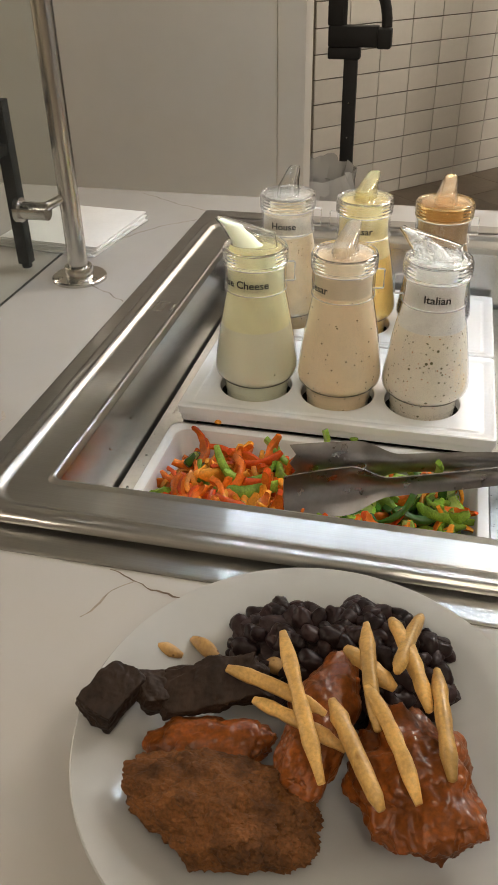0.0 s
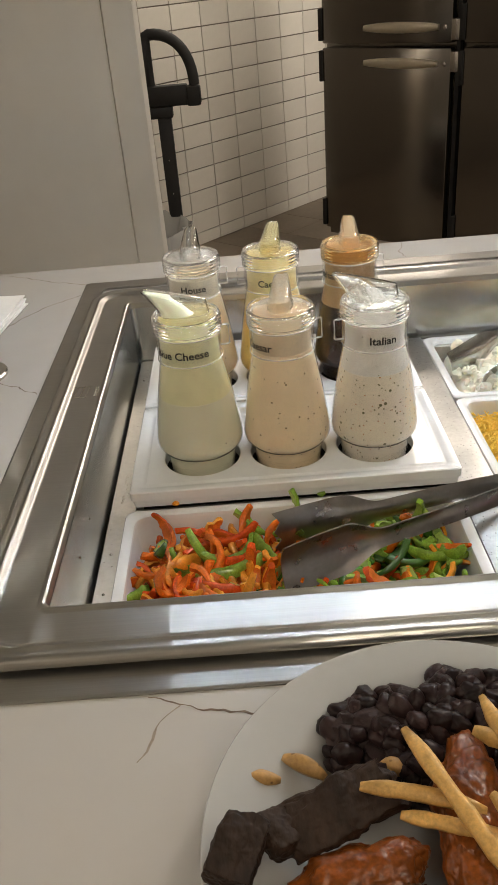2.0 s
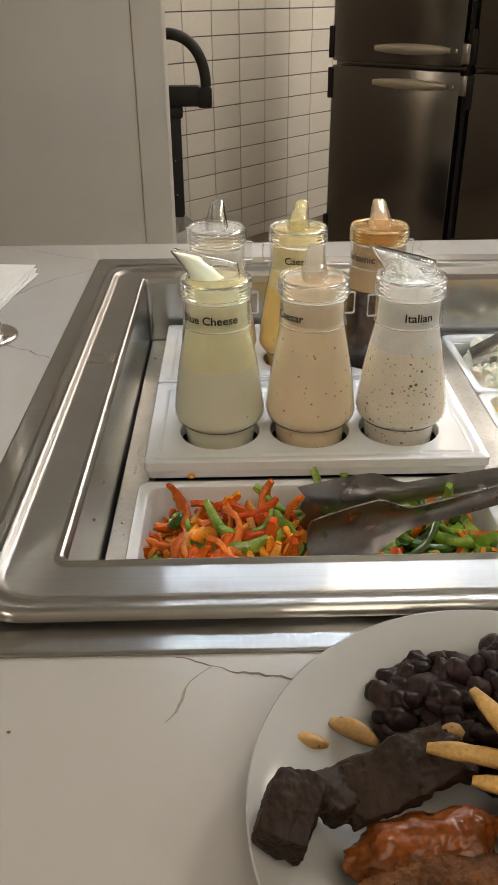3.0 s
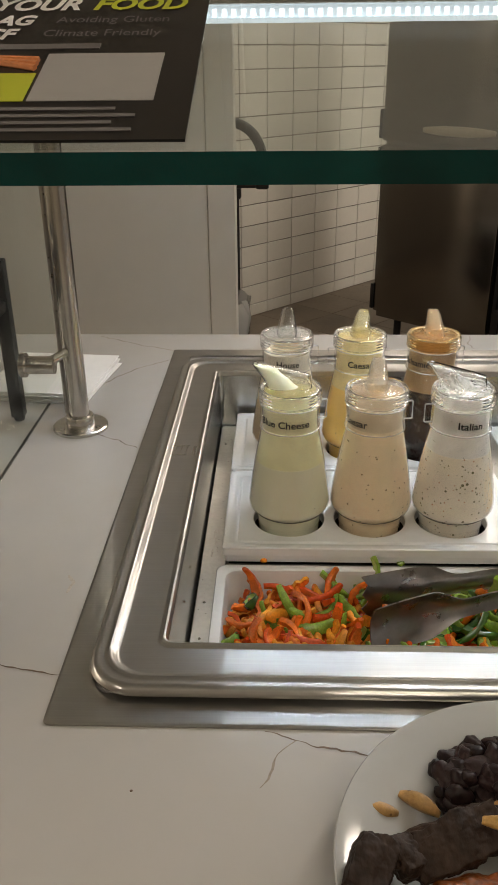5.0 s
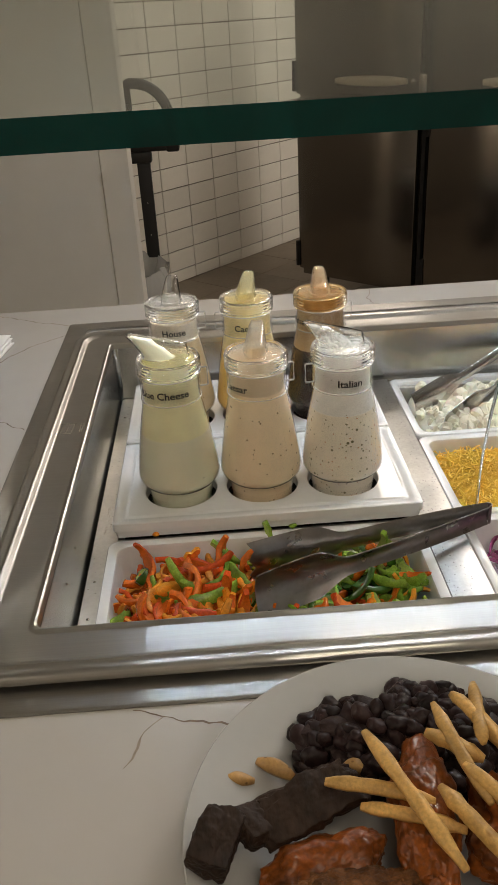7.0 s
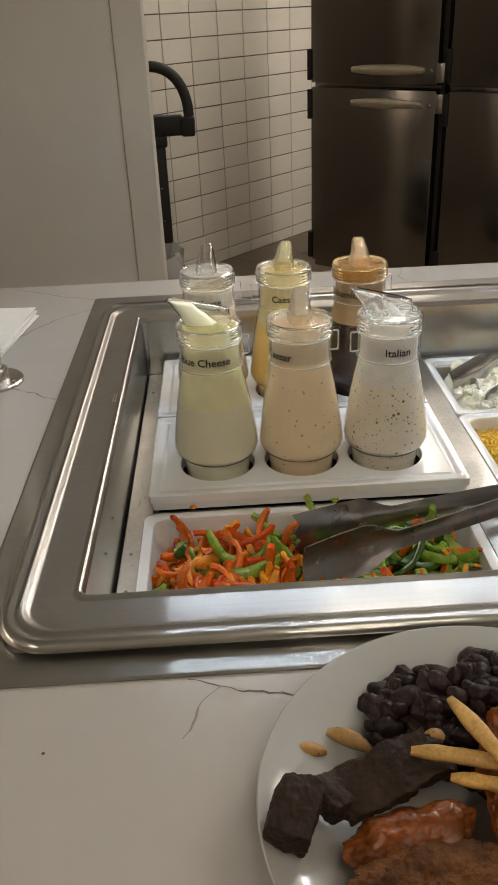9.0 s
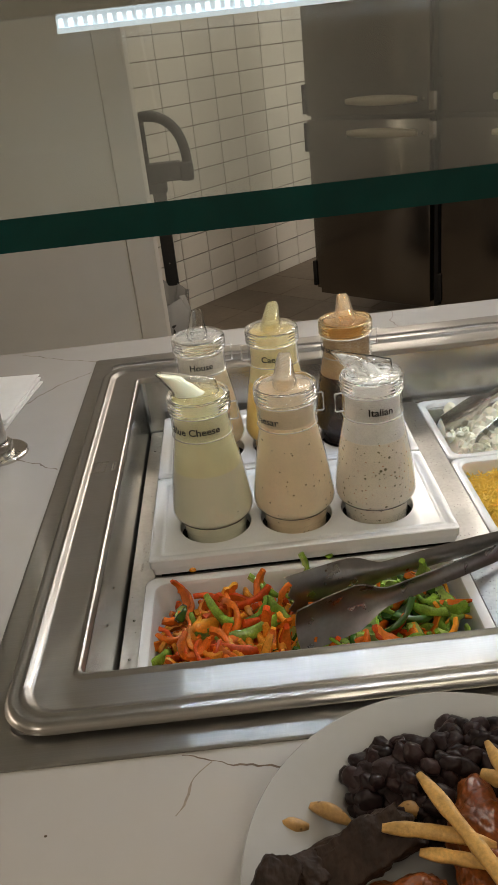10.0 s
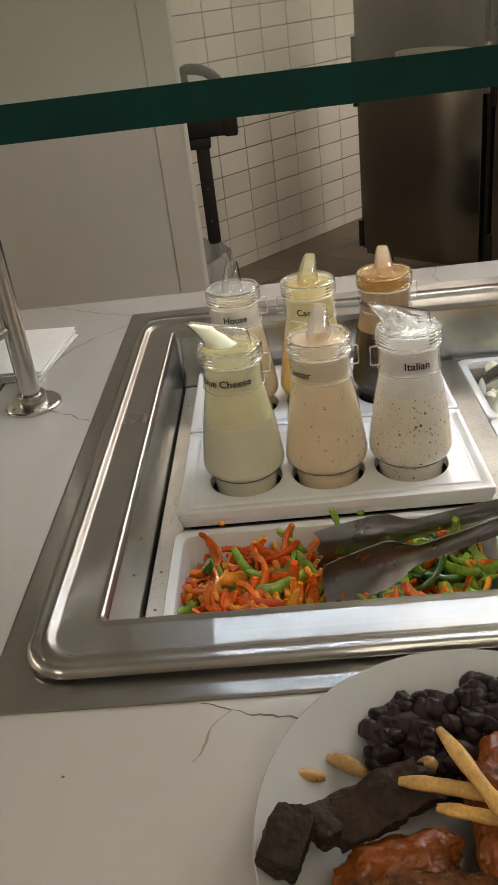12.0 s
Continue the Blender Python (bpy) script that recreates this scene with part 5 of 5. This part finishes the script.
for k, (a, b, w) in enumerate((
        ((-0.022, 0.034, 0.054), (0.012, -0.046, 0.048), 0.0044), ((-0.047, 0.010, 0.046), (0.008, -0.006, 0.044), 0.0042), ((0.012, 0.034, 0.050), (0.040, 0.016, 0.046), 0.0046),
        ((0.021, 0.052, 0.052), (0.034, -0.014, 0.050), 0.0042), ((0.034, 0.060, 0.050), (0.058, 0.006, 0.046), 0.0044), ((0.026, 0.008, 0.054), (0.056, -0.044, 0.044), 0.0042),
        ((0.050, 0.070, 0.046), (0.040, 0.020, 0.054), 0.0042), ((0.010, -0.004, 0.054), (0.040, -0.052, 0.046), 0.0044), ((0.060, 0.030, 0.050), (0.070, -0.030, 0.046), 0.0042),
        ((-0.030, -0.002, 0.040), (0.020, -0.022, 0.042), 0.0038))):
    fry(a, b, w, FRY, k + 1)
fry((-0.104, 0.045, 0.0135), (-0.084, 0.042, 0.0108), 0.0036, FRY_BROWN, 9, "potato_wedge", "small browned potato end on the plate")
fry((-0.082, 0.055, 0.0120), (-0.060, 0.042, 0.0100), 0.0042, FRY_BROWN, 10, "potato_wedge", "small browned potato end on the plate")
fry((-0.034, 0.038, 0.020), (-0.018, 0.034, 0.020), 0.0042, FRY_BROWN, 11, "potato_wedge", "small browned potato end on the plate")


# ---- tiles of the wall and the floor ----
TW, TH, JOINT, LOW = 0.1965, 0.1083, 0.0022, -0.8341
tile = finish("tile", box_mesh(-TW / 2 + JOINT, TW / 2 - JOINT, -0.008, 0.0035, -TH / 2 + JOINT, TH / 2 - JOINT, bevel=0.0015, seg=1), TILE)
cut = finish("cut_tile", box_mesh(-TW / 2 + JOINT, TW / 2 - JOINT, -0.008, 0.0035, FLOOR_Z + 0.002 - LOW, -JOINT, bevel=0.0015, seg=1), TILE)
for i in range(-3, 8):
    part("tile", cut, None, tile_wall, "", Matrix.Translation((0.2205 + (i + 0.5) * TW, 0, LOW)))
    for j in range(25):
        part("tile", tile, None, tile_wall, "", Matrix.Translation((0.2205 + (i + 0.5) * TW, 0, LOW + (j + 0.5) * TH)))
floor = bpy.data.objects["floor"]
ftile = finish("floor_tile", box_mesh(-0.149, 0.149, -0.149, 0.149, -0.009, 0.0, bevel=0.0015, seg=1), FLOOR_TILE)
for i in range(-6, 11):
    for j in range(0, 14):
        p = WALL_P + WALL_D * (0.30 * i - 0.6) + WALL_N * (0.15 + 0.30 * j)
        if 0.7 < p.y < 7.3 and -2.5 < p.x < 5:
            part("floor_tile", ftile, None, floor, "", pose(p.x, p.y, FLOOR_Z, 0, 0, WALL_TURN))
